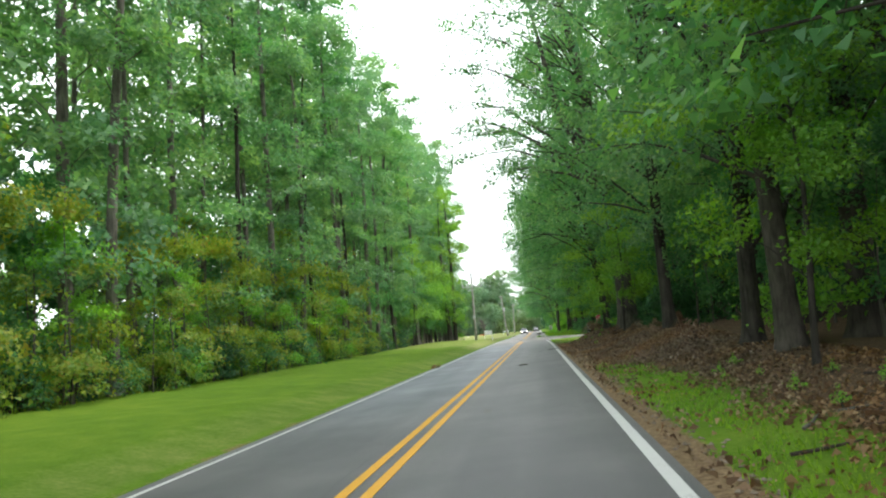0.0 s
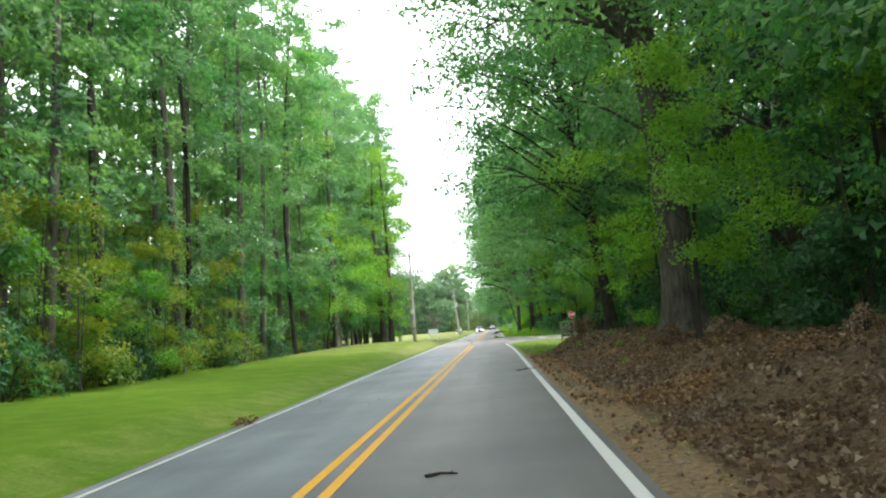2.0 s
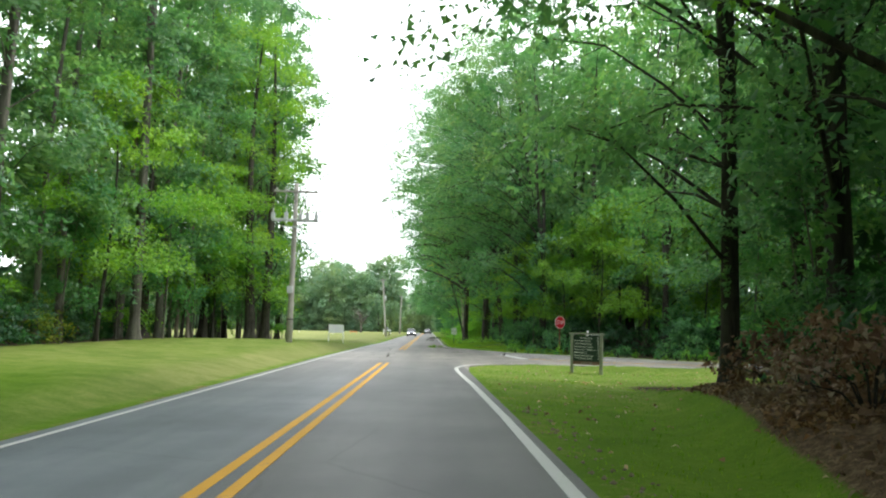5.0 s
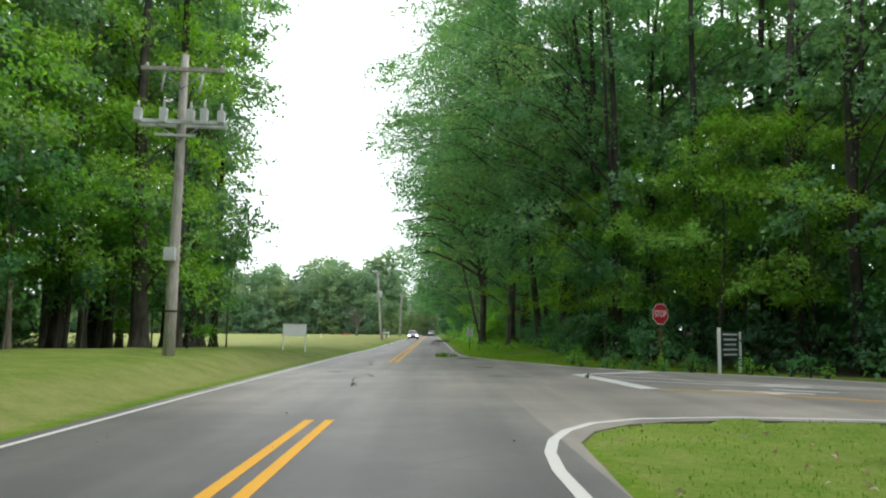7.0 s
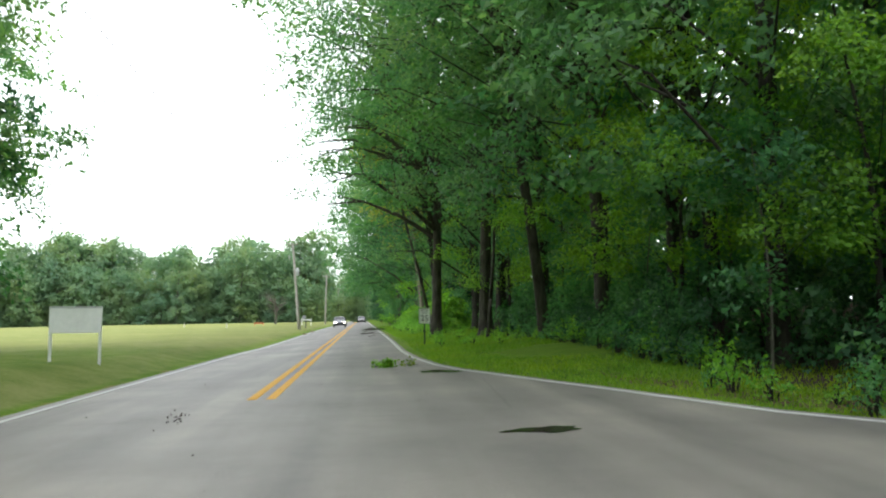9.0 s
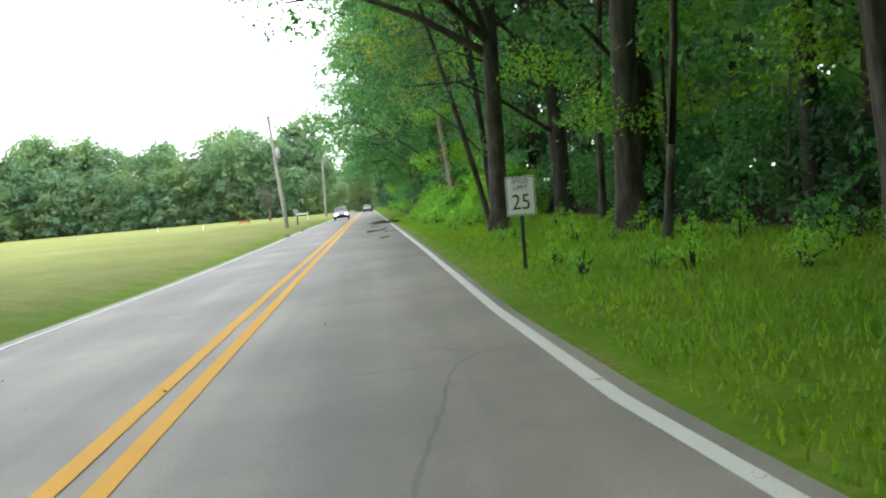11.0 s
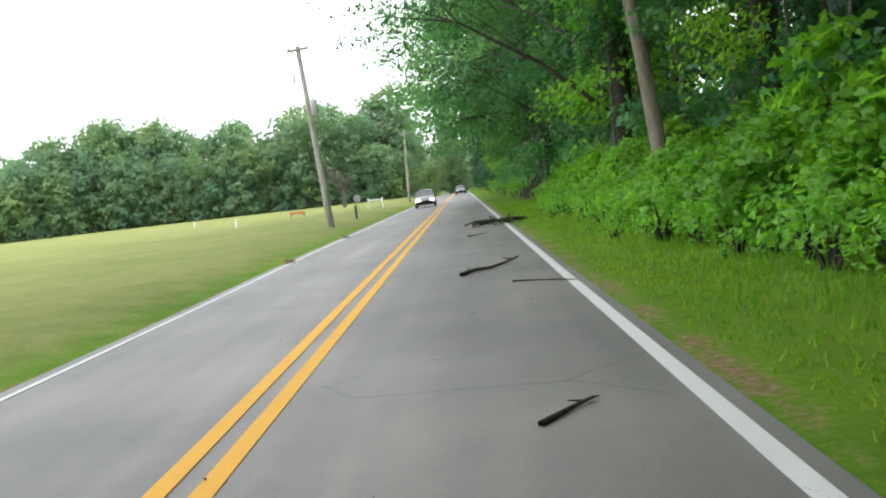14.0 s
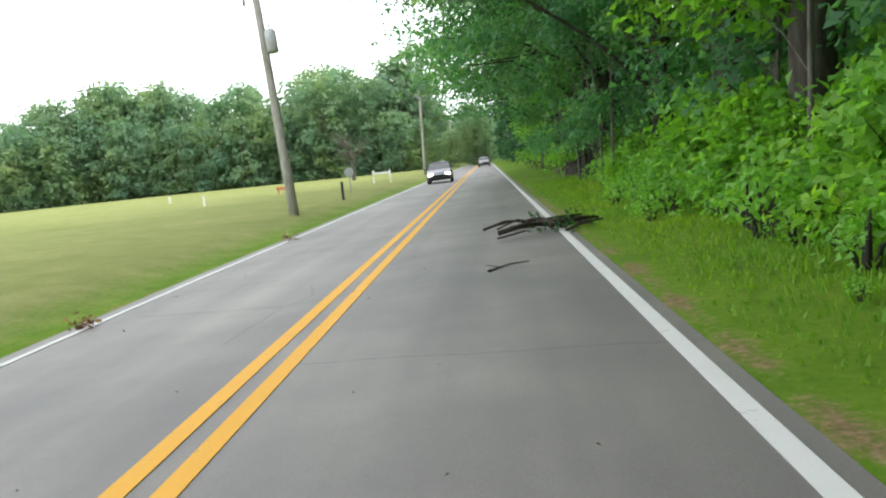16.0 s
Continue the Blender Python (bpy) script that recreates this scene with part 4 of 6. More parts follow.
# extra canopy trees, mostly out of view, added to darken the wood below
for k in range(5):
    OAK_BACK.put(k, 9.8 + 1.6 * (k % 2), 9.5 + k * 4.6, R.uniform(0, 360), R.uniform(0.8, 0.95), group=GR)
for j in range(22):
    yy = 22 + j * 2.6 + R.uniform(-1, 1)
    SAPLING.put(R.choice((0, 0, 1)), 8.2 + R.uniform(0, 3), yy, R.uniform(0, 360), R.uniform(0.6, 1.1), group="young trees under the right wood")
for j in range(26):
    yy = 38 + j * 1.25
    BUSH.put(R.choice((0, 0, 1)), 7.9 + R.uniform(0, 1.8), yy, R.uniform(0, 360), R.uniform(0.7, 1.2), group="bushes on the bank")

for k in range(19):
    CLOSE.put(k, 32 + R.uniform(0, 4), -6 + k * 4.4, R.uniform(0, 360), R.uniform(0.9, 1.1))
for k in range(26):
    (AHEAD_LOW if k < 9 else CLOSE).put(k, 31 + R.uniform(0, 4), 100 + k * 4.6, R.uniform(0, 360), R.uniform(0.9, 1.1))
for k, (x, y) in enumerate(((17.5, 108.0), (20.5, 105.5), (23.0, 110.0), (26.5, 107.5), (18.6, 112.5))):
    AHEAD.put(k % 3, x, y, 73 * k, 0.95)
for k in range(7):
    AHEAD.put(k % 3, 21 + 3.6 * k, 107 - 1.6 * k, 50 * k, 1.0)
for k in range(9):
    AHEAD_LOW.put(k, 18 + 4.2 * k + R.uniform(-1, 1), 116 - 1.9 * k + 5 * (k % 2), R.uniform(0, 360), R.uniform(1.0, 1.25))
for k in range(9):
    CLOSE.put(k, 38 + 5 * k, 96 - 1.3 * k + R.uniform(0, 3), R.uniform(0, 360), R.uniform(0.8, 1.0))
for k in range(9):
    SAPLING.put(0, 11 + R.uniform(0, 7), 24 + k * 6.2, R.uniform(0, 360), R.uniform(0.8, 1.3), group="young trees under the right wood")
    SAPLING.put(0, 11 + R.uniform(0, 7), 106 + k * 8.2, R.uniform(0, 360), R.uniform(0.8, 1.3), group="young trees under the right wood")

# right wood after the junction: three trunks that stand out, then the rest
OAK.put(0, 5.75, 136.9, -75, 0.5, 1.6, group=GR, tilt=(0, -11), label="dark slender tree leaning towards the road")
for k, (x, y, girth, lean, low, dark) in enumerate(((7.0, 127.4, 0.29, -0.02, 9.0, 0), (8.0, 120.7, 0.22, -0.13, 8.0, 0), (8.6, 115.8, 0.22, -0.01, 7.5, 0), (5.5, 136.2, 0.10, -0.19, 7.0, 1), 
                                                     (7.4, 130.5, 0.10, 0.03, 9.0, 1), (9.2, 118.2, 0.12, 0.02, 9.0, 1), (6.6, 124.6, 0.08, 0.04, 7.5, 1))):
    make_tree(201 + k, 23 if girth > 0.2 else 16, girth, low, 3.6 if girth > 0.2 else 2.0, 190 if girth > 0.2 else 70, 40, 0.24, 0.8, leaf_m=M_LEAF if dark else M_LEAF_LIGHT, bark_m=M_BARK_BROWN, corners=3, profile="spread",
              lean=(lean, 0.0), wander=0.45, fork=7.5 if k in (0, 1) else None, twigs=1, limb=1.2,
              label=("thick dark forked trunk at the edge of the wood", "dark trunk leaning out of the wood", "dark upright trunk inside the wood")[min(k, 2)] if girth > 0.2 else "thin dark stem leaning among the trees").matrix_basis = pose(x, y, ground_z(x, y))
make_tree(67, 19, 0.2, 6.5, 3.6, 170, 44, 0.23, 0.85, leaf_m=M_LEAF_YELLOW, bark_m=M_BARK_PALE, profile="spread", lean=(-0.09, 0.0),
          label="pale-trunked tree leaning out of the shrubs").matrix_basis = pose(6.3, 152.6, ground_z(6.3, 152.6))
for k, (x, y, turn) in enumerate(((9.9, 111.5, 5), (9.4, 118.3, -8), (8.9, 124.0, 4), (8.6, 130.0, -5))):
    make_tree(221 + k, 24 + k % 2, 0.19, 8.0, 5.0, 300, 48, 0.22, 0.8, leaf_m=M_LEAF_LIGHT, bark_m=M_BARK, profile="spread", reach=(-7.0, 0.0), corners=3, twigs=1,
              label="tall dark-trunked tree with its crown over the road").matrix_basis = pose(x, y, ground_z(x, y), 0, 0, turn)
y = 108.0
k = 0
while y < 205:
    x = 9.6 + R.uniform(-0.5, 1.2) if y < 118 else (7.7 if y < 137 else 8.5 if y < 157 else 6.3) + R.uniform(-0.2, 0.8)
    if any(abs(y - q) < 2.2 for q in (135.5, 152.3)):
        y += 2.5
    if y > 171:
        OAK_BACK.put(k, 6.2 + R.uniform(-0.3, 0.5), y, R.uniform(-18, 18), R.uniform(1.08, 1.2), group=GR)
        OAK_BACK.put(k + 1, 7.4 + R.uniform(-0.3, 0.5), y + 2, R.uniform(-40, 40), 1.1, group=GR)
    elif y > 126:
        (OAK_DARK if y > 137 else OAK).put(k, x, y, R.uniform(-18, 18) if y > 157 else R.uniform(-35, 35), R.uniform(0.95, 1.08), group=GR)
    else:
        OAK_BACK.put(k, x + 1.8 * (y > 116), y, R.uniform(-35, 35), R.uniform(0.9, 1.05), group=GR)
    y += R.uniform(4.0, 6.0)
    k += 1
for row, (x0, gap) in enumerate(((13, 5), (19.5, 5.6))):
    y = 116.0 - row * 5
    while y < 215:
        (AHEAD if y < 140 else BACK).put(R.randrange(3), x0 + R.uniform(-1.5, 1.5), y, R.uniform(0, 360), R.uniform(0.95, 1.1))
        y += gap * R.uniform(0.75, 1.25)
for (x, y) in ((14, 99), (17, 97), (21, 95), (26, 94), (31, 93), (38, 92), (45, 90), (14, 103), (20, 100), (11.5, 106), (15.5, 109), (20, 106), (25, 103), (11, 112), (16, 114)):
    OAK_BACK.put(R.randrange(4), x + 1.5, y + 1.5, R.uniform(100, 250), R.uniform(0.8, 1.0), group=GR)
for k, (x, y) in enumerate(((13.0, 79.5), (17.0, 78.0))):
    OAK.put(k + 1, x, y, R.uniform(-20, 20), 0.95, group=GR)
for (x, y) in ((24, 100), (30, 98), (36, 96), (27, 105), (33, 102), (40, 98), (22, 110), (28, 112), (16, 77), (22, 76), (28, 74), (35, 72), (44, 70)):
    (AHEAD if y > 90 else BACK).put(R.randrange(3), x, y, R.uniform(0, 360), 0.9)
for j in range(24):
    u = j / 23
    x = 7.6 + 17 * u
    BUSH.put(R.choice((0, 0, 1, 1)), x + R.uniform(0, 1.5), float(curve_y(FAR_EDGE, x)) + 5.7 + 3.0 * math.exp(-((x - 10.5) / 3.2) ** 2) + R.uniform(0, 2.4), R.uniform(0, 360), R.uniform(0.8, 1.5) if x > 11 else R.uniform(0.5, 0.9), group="bushes behind the signs")
for j in range(6):
    SAPLING.put(0, 8.0 + R.uniform(0, 2.6), 113 + j * 4.4, R.uniform(0, 360), R.uniform(0.6, 1.05), group="young trees under the right wood")
for j in range(12):
    BUSH.put(j % 2, 7.9 + R.uniform(0, 1.6), 111 + j * 2.0, R.uniform(0, 360), R.uniform(0.5, 0.85), group="bushes along the right wood")
for j in range(60):
    WEED.put(j % 2, 7.4 + 1.0 * R.random(), 106.5 + j * 0.27, R.uniform(0, 360), R.uniform(0.5, 1.4), group="weeds at the foot of the wood", label="leafy weed at the foot of the wood")
for j in range(26):
    yy = 104 + j * 2.4
    BUSH.put(R.choice((0, 1, 1)), (8.3 if yy > 116 else 9.3) + R.uniform(0, 1.6), yy, R.uniform(0, 360), R.uniform(0.75, 1.25), group="bushes along the right wood")
for j in range(8):
    yy = 107 + j * 4.4
    SAPLING.put(0, 8.2 + R.uniform(0, 2.2), yy, R.uniform(0, 360), R.uniform(0.7, 1.2), group="young trees under the right wood")
for j in range(24):
    yy = 139.0 + j * 1.35
    WEEDS.put(j, 5.8 + R.uniform(-0.25, 0.4) + max(0, (149 - yy)) * 0.06, yy, R.uniform(0, 360), R.uniform(0.6, 0.9), tall=R.uniform(0.6, 0.9), group="bright shrubs beside the road")
for j in range(34):
    WEED.put(0, 4.75 + 0.45 * R.random() + max(0, 149 - 139 - j * 0.8) * 0.06, 139 + j * 0.8, 73 * j, R.uniform(1.0, 1.9), group="weeds in the verge grass")
for j in range(15):
    WEEDS.put(j, 7.1 + R.uniform(-0.2, 0.5), 139.5 + j * 2.1, R.uniform(0, 360), R.uniform(0.85, 1.1), tall=R.uniform(0.75, 1.05), group="bright shrubs beside the road")

for j in range(26):
    SAPLING.put(R.choice((0, 0, 1)), 5.1 + R.uniform(0, 0.6), 167 + j * 1.7, R.uniform(0, 360), R.uniform(0.65, 0.95), tall=1.2, group="young trees along the road")
for j in range(70):
    WEED.put(0, 4.2 + 3.2 * R.random() ** 0.8, 120 + j * 0.62, R.uniform(0, 360), R.uniform(0.4, 1.2), group="weeds in the verge grass", label="small leafy weed in the verge grass")
for j in range(22):
    WEED.put(0, 4.4 + 1.6 * R.random(), (10 + j * 0.75) if j < 14 else (44 + (j - 14) * 2.1), R.uniform(0, 360), R.uniform(0.25, 0.5), group="seedlings on the bank", label="small green seedling among dead leaves")
for (x, y) in ((7.6, 15.0), (8.6, 20.5), (7.9, 22.5), (9.0, 26.5)):
    SAPLING.put(R.choice((0, 1)), x, y, R.uniform(0, 360), R.uniform(0.6, 0.9), group="young trees under the right wood")
for x, y, q in ((5.95, 156.4, 1.15), (6.15, 158.2, 1.2), (7.1, 160.6, 1.25), (7.3, 163.0, 1.35), (6.9, 157.8, 1.1), (7.5, 165.4, 1.3)):
    SAPLING.put(1, x, y, 40 * y, q, group="young trees behind the bright shrubs")
for j in range(9):
    SAPLING.put(0, 6.9 + 0.5 * (j % 2), 156 + j * 1.9, 67 * j, 1.15 + 0.1 * (j % 3), group="young trees behind the bright shrubs")
for j in range(14):
    SAPLING.put(0, 7.4 + R.uniform(0, 0.6), 143 + j * 2.3, R.uniform(0, 360), R.uniform(0.9, 1.3), group="young trees behind the bright shrubs")
# added trees, mostly above and beside the view, that shade the bank
for k, (x, y) in enumerate(((8.6, 2.0), (9.2, 8.5), (9.6, 14.5), (8.8, 22.0))):
    OAK.put(k, x, y, R.uniform(-15, 15), 0.92, group=GR)
for x, y in ((-12.4, 99.6), (-12.1, 100.7)):
    make_tree(171 + int(y), 19, 0.12, 8.5, 2.2, 110, 40, 0.27, 0.8, leaf_m=M_LEAF_LIGHT, bark_m=M_BARK_PALE, corners=3, limb=0.6,
              label="slender pale-trunked tree at the wood's edge").matrix_basis = pose(x, y, ground_z(x, y))
for j in range(46):
    x = 7.0 + 20 * (j / 45) ** 1.3
    WEED.put(j % 2, x + R.uniform(-0.3, 0.3), float(curve_y(FAR_EDGE, x)) + R.uniform(1.7, 4.2), R.uniform(0, 360), R.uniform(0.6, 1.5), group="weeds behind the signs", label="leafy weed on the low brown bank")
for k, x, y, s in ((0, 8.4, 40.3, 0.8), (1, 5.95, 49.4, 0.5), (0, 7.9, 51.5, 0.8)):
    SAPLING.put(k, x, y, R.uniform(0, 360), s, group="young trees under the right wood")
for x, y in ((-10.7, 107.2), (-11.0, 103.4), (-11.3, 99.0), (-11.6, 95.2), (-10.3, 110.3), (-13.2, 119.4), (-9.7, 117.9)):
    SAPLING.put(0, x, y, R.uniform(0, 360), R.uniform(0.95, 1.25), tall=1.2, group="young trees under the wood's edge")
BRUSH = Kind([make_bush(151 + i, 0.9, 0.85, 40, 18, 0.15, M_LEAF_BROWN, name="brush_heap", label="heap of dead brown leafy brush", spray_r=0.3, stems=14) for i in range(2)])
BRUSH.put(0, 6.1, 64.3, 0, 0.8)
BRUSH.put(1, 6.8, 66.4, 70, 0.9)
BRUSH.put(0, 7.4, 69.3, 140, 1.0)
for k, (x, y) in enumerate(((6.3, 40.4), (6.7, 36.6), (5.7, 43.4), (7.2, 34.2), (6.0, 33.0), (6.6, 30.6), (7.0, 44.0), (6.2, 26.5))):
    BRUSH.put(k, x, y, 70 * k, 0.3 + 0.06 * (k % 4), label="low sprig of dead brown leaves on the bank")

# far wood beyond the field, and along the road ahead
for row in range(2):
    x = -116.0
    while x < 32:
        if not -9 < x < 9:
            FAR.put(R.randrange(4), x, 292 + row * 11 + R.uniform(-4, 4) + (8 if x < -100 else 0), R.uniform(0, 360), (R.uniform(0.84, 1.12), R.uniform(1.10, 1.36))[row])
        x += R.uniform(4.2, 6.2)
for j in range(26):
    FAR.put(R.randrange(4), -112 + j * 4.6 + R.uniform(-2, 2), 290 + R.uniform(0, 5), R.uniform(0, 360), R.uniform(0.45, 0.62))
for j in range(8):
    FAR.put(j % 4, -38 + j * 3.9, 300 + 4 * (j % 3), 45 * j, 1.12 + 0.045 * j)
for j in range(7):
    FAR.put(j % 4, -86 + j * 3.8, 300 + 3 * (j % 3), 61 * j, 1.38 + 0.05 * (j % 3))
y = 208.0
while y < 290:
    BACK.put(R.randrange(3), 6.6 + R.uniform(-0.5, 1.5), y, R.uniform(0, 360), R.uniform(0.8, 1.0))
    CLOSE.put(R.randrange(4), 7.5 + R.uniform(0, 1.5), y + 2, R.uniform(0, 360), R.uniform(0.5, 0.7))
    BACK.put(R.randrange(3), 13 + R.uniform(-1.5, 1.5), y + 2, R.uniform(0, 360), 0.9)
    y += R.uniform(5.5, 8)
for j in range(9):
    FAR.put(R.randrange(4), -10 - R.uniform(0, 5), 318 + j * 11, R.uniform(0, 360), R.uniform(0.9, 1.2))
    FAR.put(R.randrange(4), 9 + R.uniform(0, 4), 305 + j * 11, R.uniform(0, 360), R.uniform(0.9, 1.2))
for j in range(6):
    FAR.put(R.randrange(4), -8 + j * 3, 425 + R.uniform(-5, 5), R.uniform(0, 360), 1.2)
# light and shade inside the woods are put into the leaf tones
BACK_LEFT.build("deep_woods", "tall light green trees filling the depth of the wood by the verge", M_LEAF_LIGHT, M_BARK_GREY)
AHEAD.build("deep_woods", "mid-green trees filling the wood past the junction", M_LEAF_LIGHT, M_BARK)
AHEAD_LOW.build("deep_thicket", "mid-green low-branched trees behind the side road", M_LEAF_LIGHT, M_BARK)
BACK.build("deep_woods", "tall green trees filling the depth of the woods", M_LEAF_DEEP_SHADE, M_BARK)
CLOSE.build("deep_thicket", "dense low-branched trees closing the back of the woods", M_LEAF_DEEP_SHADE, M_BARK)
FAR.build("far_woods", "round-topped green trees beyond the field", M_LEAF_FAR_HAZE, M_BARK_GREY)


# ---- built things ----
def finish(bm, name, mat, bevel=0.0):
    if bevel:
        bmesh.ops.bevel(bm, geom=bm.edges[:], offset=bevel, segments=2, affect='EDGES', profile=0.6)
    bmesh.ops.recalc_face_normals(bm, faces=bm.faces)
    me = bpy.data.meshes.new(name)
    bm.to_mesh(me)
    bm.free()
    me.materials.append(mat)
    return me


def box(name, size, at, mat, bevel=0.004, turn=None):
    bm = bmesh.new()
    m = Matrix.Translation(at)
    if turn is not None:
        m = m @ Euler([radians(a) for a in turn]).to_matrix().to_4x4()
    bmesh.ops.create_cube(bm, size=1, matrix=m @ Matrix.Diagonal((*size, 1)))
    return finish(bm, name, mat, min(bevel, min(size) * 0.3))


def rod(name, pts, radii, mat, sides=10):
    v, f = [], []
    tube(v, f, pts, radii, sides)
    f.append(tuple(reversed(range(sides))))
    return smooth(mesh_from(name, v, f, mat))


def disc(name, radius, depth, at, mat, axis='Y', sides=24, bevel=0.004):
    bm = bmesh.new()
    rot = {'X': Euler((0, math.pi / 2, 0)), 'Y': Euler((math.pi / 2, 0, 0)), 'Z': Euler((0, 0, 0))}[axis].to_matrix().to_4x4()
    bmesh.ops.create_cone(bm, cap_ends=True, segments=sides, radius1=radius, radius2=radius, depth=depth, matrix=Matrix.Translation(at) @ rot)
    return finish(bm, name, mat, bevel)


def lettering(name, text, size, at, mat, parent, squeeze=1.0, align='CENTER'):
    """Words as a thin mesh, facing -y of their thing."""
    cu = bpy.data.curves.new(name, 'FONT')
    cu.body, cu.size, cu.align_x, cu.align_y, cu.extrude = text, size, align, 'CENTER', 0.002
    tmp = new(name, cu)
    me = bpy.data.meshes.new_from_object(tmp)
    bpy.data.objects.remove(tmp)
    me.transform(Matrix.Translation(at) @ Euler((math.pi / 2, 0, 0)).to_matrix().to_4x4() @ Matrix.Diagonal((squeeze, 1, 1, 1)))
    me.materials.clear()
    me.materials.append(mat)
    return part(name, me, parent)


def place(ob, x, y, z=None, turn=0.0, tilt=(0, 0)):
    ob.matrix_basis = pose(x, y, ground_z(x, y) if z is None else z, tilt[0], tilt[1], turn)
    return ob


# stop sign on its rusty post
stop_sign = thing("stop_sign", "red octagonal stop sign on a thin rusty post", "road sign")
part("post", box("post", (0.055, 0.045, 2.45), (0, 0.03, 1.15), M_RUST, 0.006), stop_sign, "rusty brown post")


def octagon(name, across, depth, y, z, mat):
    bm = bmesh.new()
    r = across / 2 / math.cos(math.pi / 8)
    bmesh.ops.create_cone(bm, cap_ends=True, segments=8, radius1=r, radius2=r, depth=depth,
                          matrix=Matrix.Translation((0, y, z)) @ Euler((math.pi / 2, 0, 0)).to_matrix().to_4x4() @ Matrix.Rotation(math.pi / 8, 4, 'Z'))
    return finish(bm, name, mat, 0.0008)


part("border", octagon("border", 0.74, 0.006, 0.0, 1.96, M_WHITE), stop_sign, "white sign border")
part("face", octagon("face", 0.69, 0.004, -0.006, 1.96, M_RED), stop_sign, "red sign face")
lettering("letters", "STOP", 0.33, (0, -0.0095, 1.96), M_WHITE, stop_sign, 0.72)
for bz in (1.78, 2.14):
    part("bolt", disc("bolt", 0.012, 0.01, (0, -0.012, bz), M_STEEL, sides=8, bevel=0.001), stop_sign)
place(stop_sign, 9.75, 102.92, turn=27)

# dark green destination board with rows of white lettering
board = thing("notice_board", "dark green board with white lettering on two timber posts", "sign")
for px in (-0.63, 0.63):
    part("post", box("post", (0.11, 0.11, 1.75), (px, 0, 0.62), M_WOODGREY, 0.012), board, "weathered grey-green post")
part("panel", box("panel", (1.15, 0.05, 0.95), (0, 0, 0.96), M_GREENBOARD, 0.006), board)
part("cap", box("cap", (1.5, 0.16, 0.06), (0, 0, 1.53), M_WOODGREY, 0.01), board)
part("lower_rail", box("lower_rail", (1.2, 0.08, 0.12), (0, -0.01, 0.43), M_WOODBROWN, 0.01), board, "brown lower rail")
def arrow(name, at, turn, mat, parent):
    """A small three-bar arrow on a sign's face; turn 0 points up, -90 to the right."""
    bm = bmesh.new()
    for px, pz, w, h, a in ((0, 0, 0.014, 0.066, 0), (-0.014, 0.018, 0.012, 0.040, -45), (0.014, 0.018, 0.012, 0.040, 45)):
        m = Matrix.Translation(at) @ Matrix.Rotation(radians(-turn), 4, 'Y') @ Matrix.Translation((px, 0, pz)) @ Matrix.Rotation(radians(-a), 4, 'Y')
        bmesh.ops.create_cube(bm, size=1, matrix=m @ Matrix.Diagonal((w, 0.004, h, 1)))
    part(name, finish(bm, name, mat), parent)


ROWS = (("Recreation Lodge", -0.27, 0), ("Picnic Shelters 3-4-5-6", -0.52, 0), ("Poplar Tree Lake-Cabins", -0.52, 0), ("Disc Golf - Nature Center", -0.52, 0),
        ("Visitor Center - Campground", -0.52, -90), ("Picnic Shelters 1-2", -0.52, -90), ("Museum Shelter-Bike Trail", -0.52, -90), ("TWRA Check-In Station", -0.51, -90))
for k, (words, x0, turn) in enumerate(ROWS):
    z0 = 1.37 - k * 0.110
    lettering("letters", words, 0.094, (x0, -0.028, z0), M_WHITE, board, 0.80, 'LEFT')
    arrow("arrow", (0.505, -0.028, z0), turn, M_WHITE, board)
lettering("letters", "HORSE TRAIL", 0.085, (0.05, -0.053, 0.43), M_WOODGREY, board, 1.0)
board.matrix_basis = pose(7.455, 84.155, -0.10, 0, 0, -34) @ Matrix.Diagonal((0.88, 1, 0.95, 1))

# smaller board with white posts across the junction
small = thing("direction_sign", "small dark green direction board between white posts", "sign")
for px, h in ((-0.72, 1.62), (0.62, 1.5)):
    part("post", box("post", (0.085, 0.085, h), (px, 0, h / 2 - 0.1), M_WHITE, 0.012), small, "white painted post")
part("panel", box("panel", (1.16, 0.04, 0.86), (-0.05, 0, 0.98), M_GREENBOARD, 0.005), small)
for k in range(5):
    w = 0.95 - 0.1 * (k % 3)
    part("text_bar", box("text_bar", (w, 0.006, 0.05), (-0.05, -0.024, 1.3 - k * 0.165), M_WHITE, 0.001), small)
place(small, 11.5, 101.05, turn=40)

# speed limit sign
speed = thing("speed_limit_sign", "white rectangular speed limit sign on a dark post", "road sign")
part("post", box("post", (0.06, 0.035, 1.75), (0, 0.024, 0.72), M_DARKPOST, 0.005), speed, "dark steel post")
part("plate", box("plate", (0.46, 0.006, 0.61), (0, 0, 1.26), M_WHITE, 0.002), speed)
for sx, sz, w, h in ((0, 0.29, 0.43, 0.012), (0, -0.29, 0.43, 0.012), (-0.215, 0, 0.012, 0.58), (0.215, 0, 0.012, 0.58)):
    part("border", box("border", (w, 0.003, h), (sx, -0.0045, 1.26 + sz), M_BLACK, 0.0005), speed)
lettering("letters", "SPEED", 0.105, (0, -0.006, 1.485), M_BLACK, speed, 0.95)
lettering("letters", "LIMIT", 0.105, (0, -0.006, 1.385), M_BLACK, speed, 0.95)
lettering("numerals", "25", 0.34, (0, -0.006, 1.155), M_BLACK, speed, 0.9)
place(speed, 3.99, 123.9, 0.0, turn=-4)

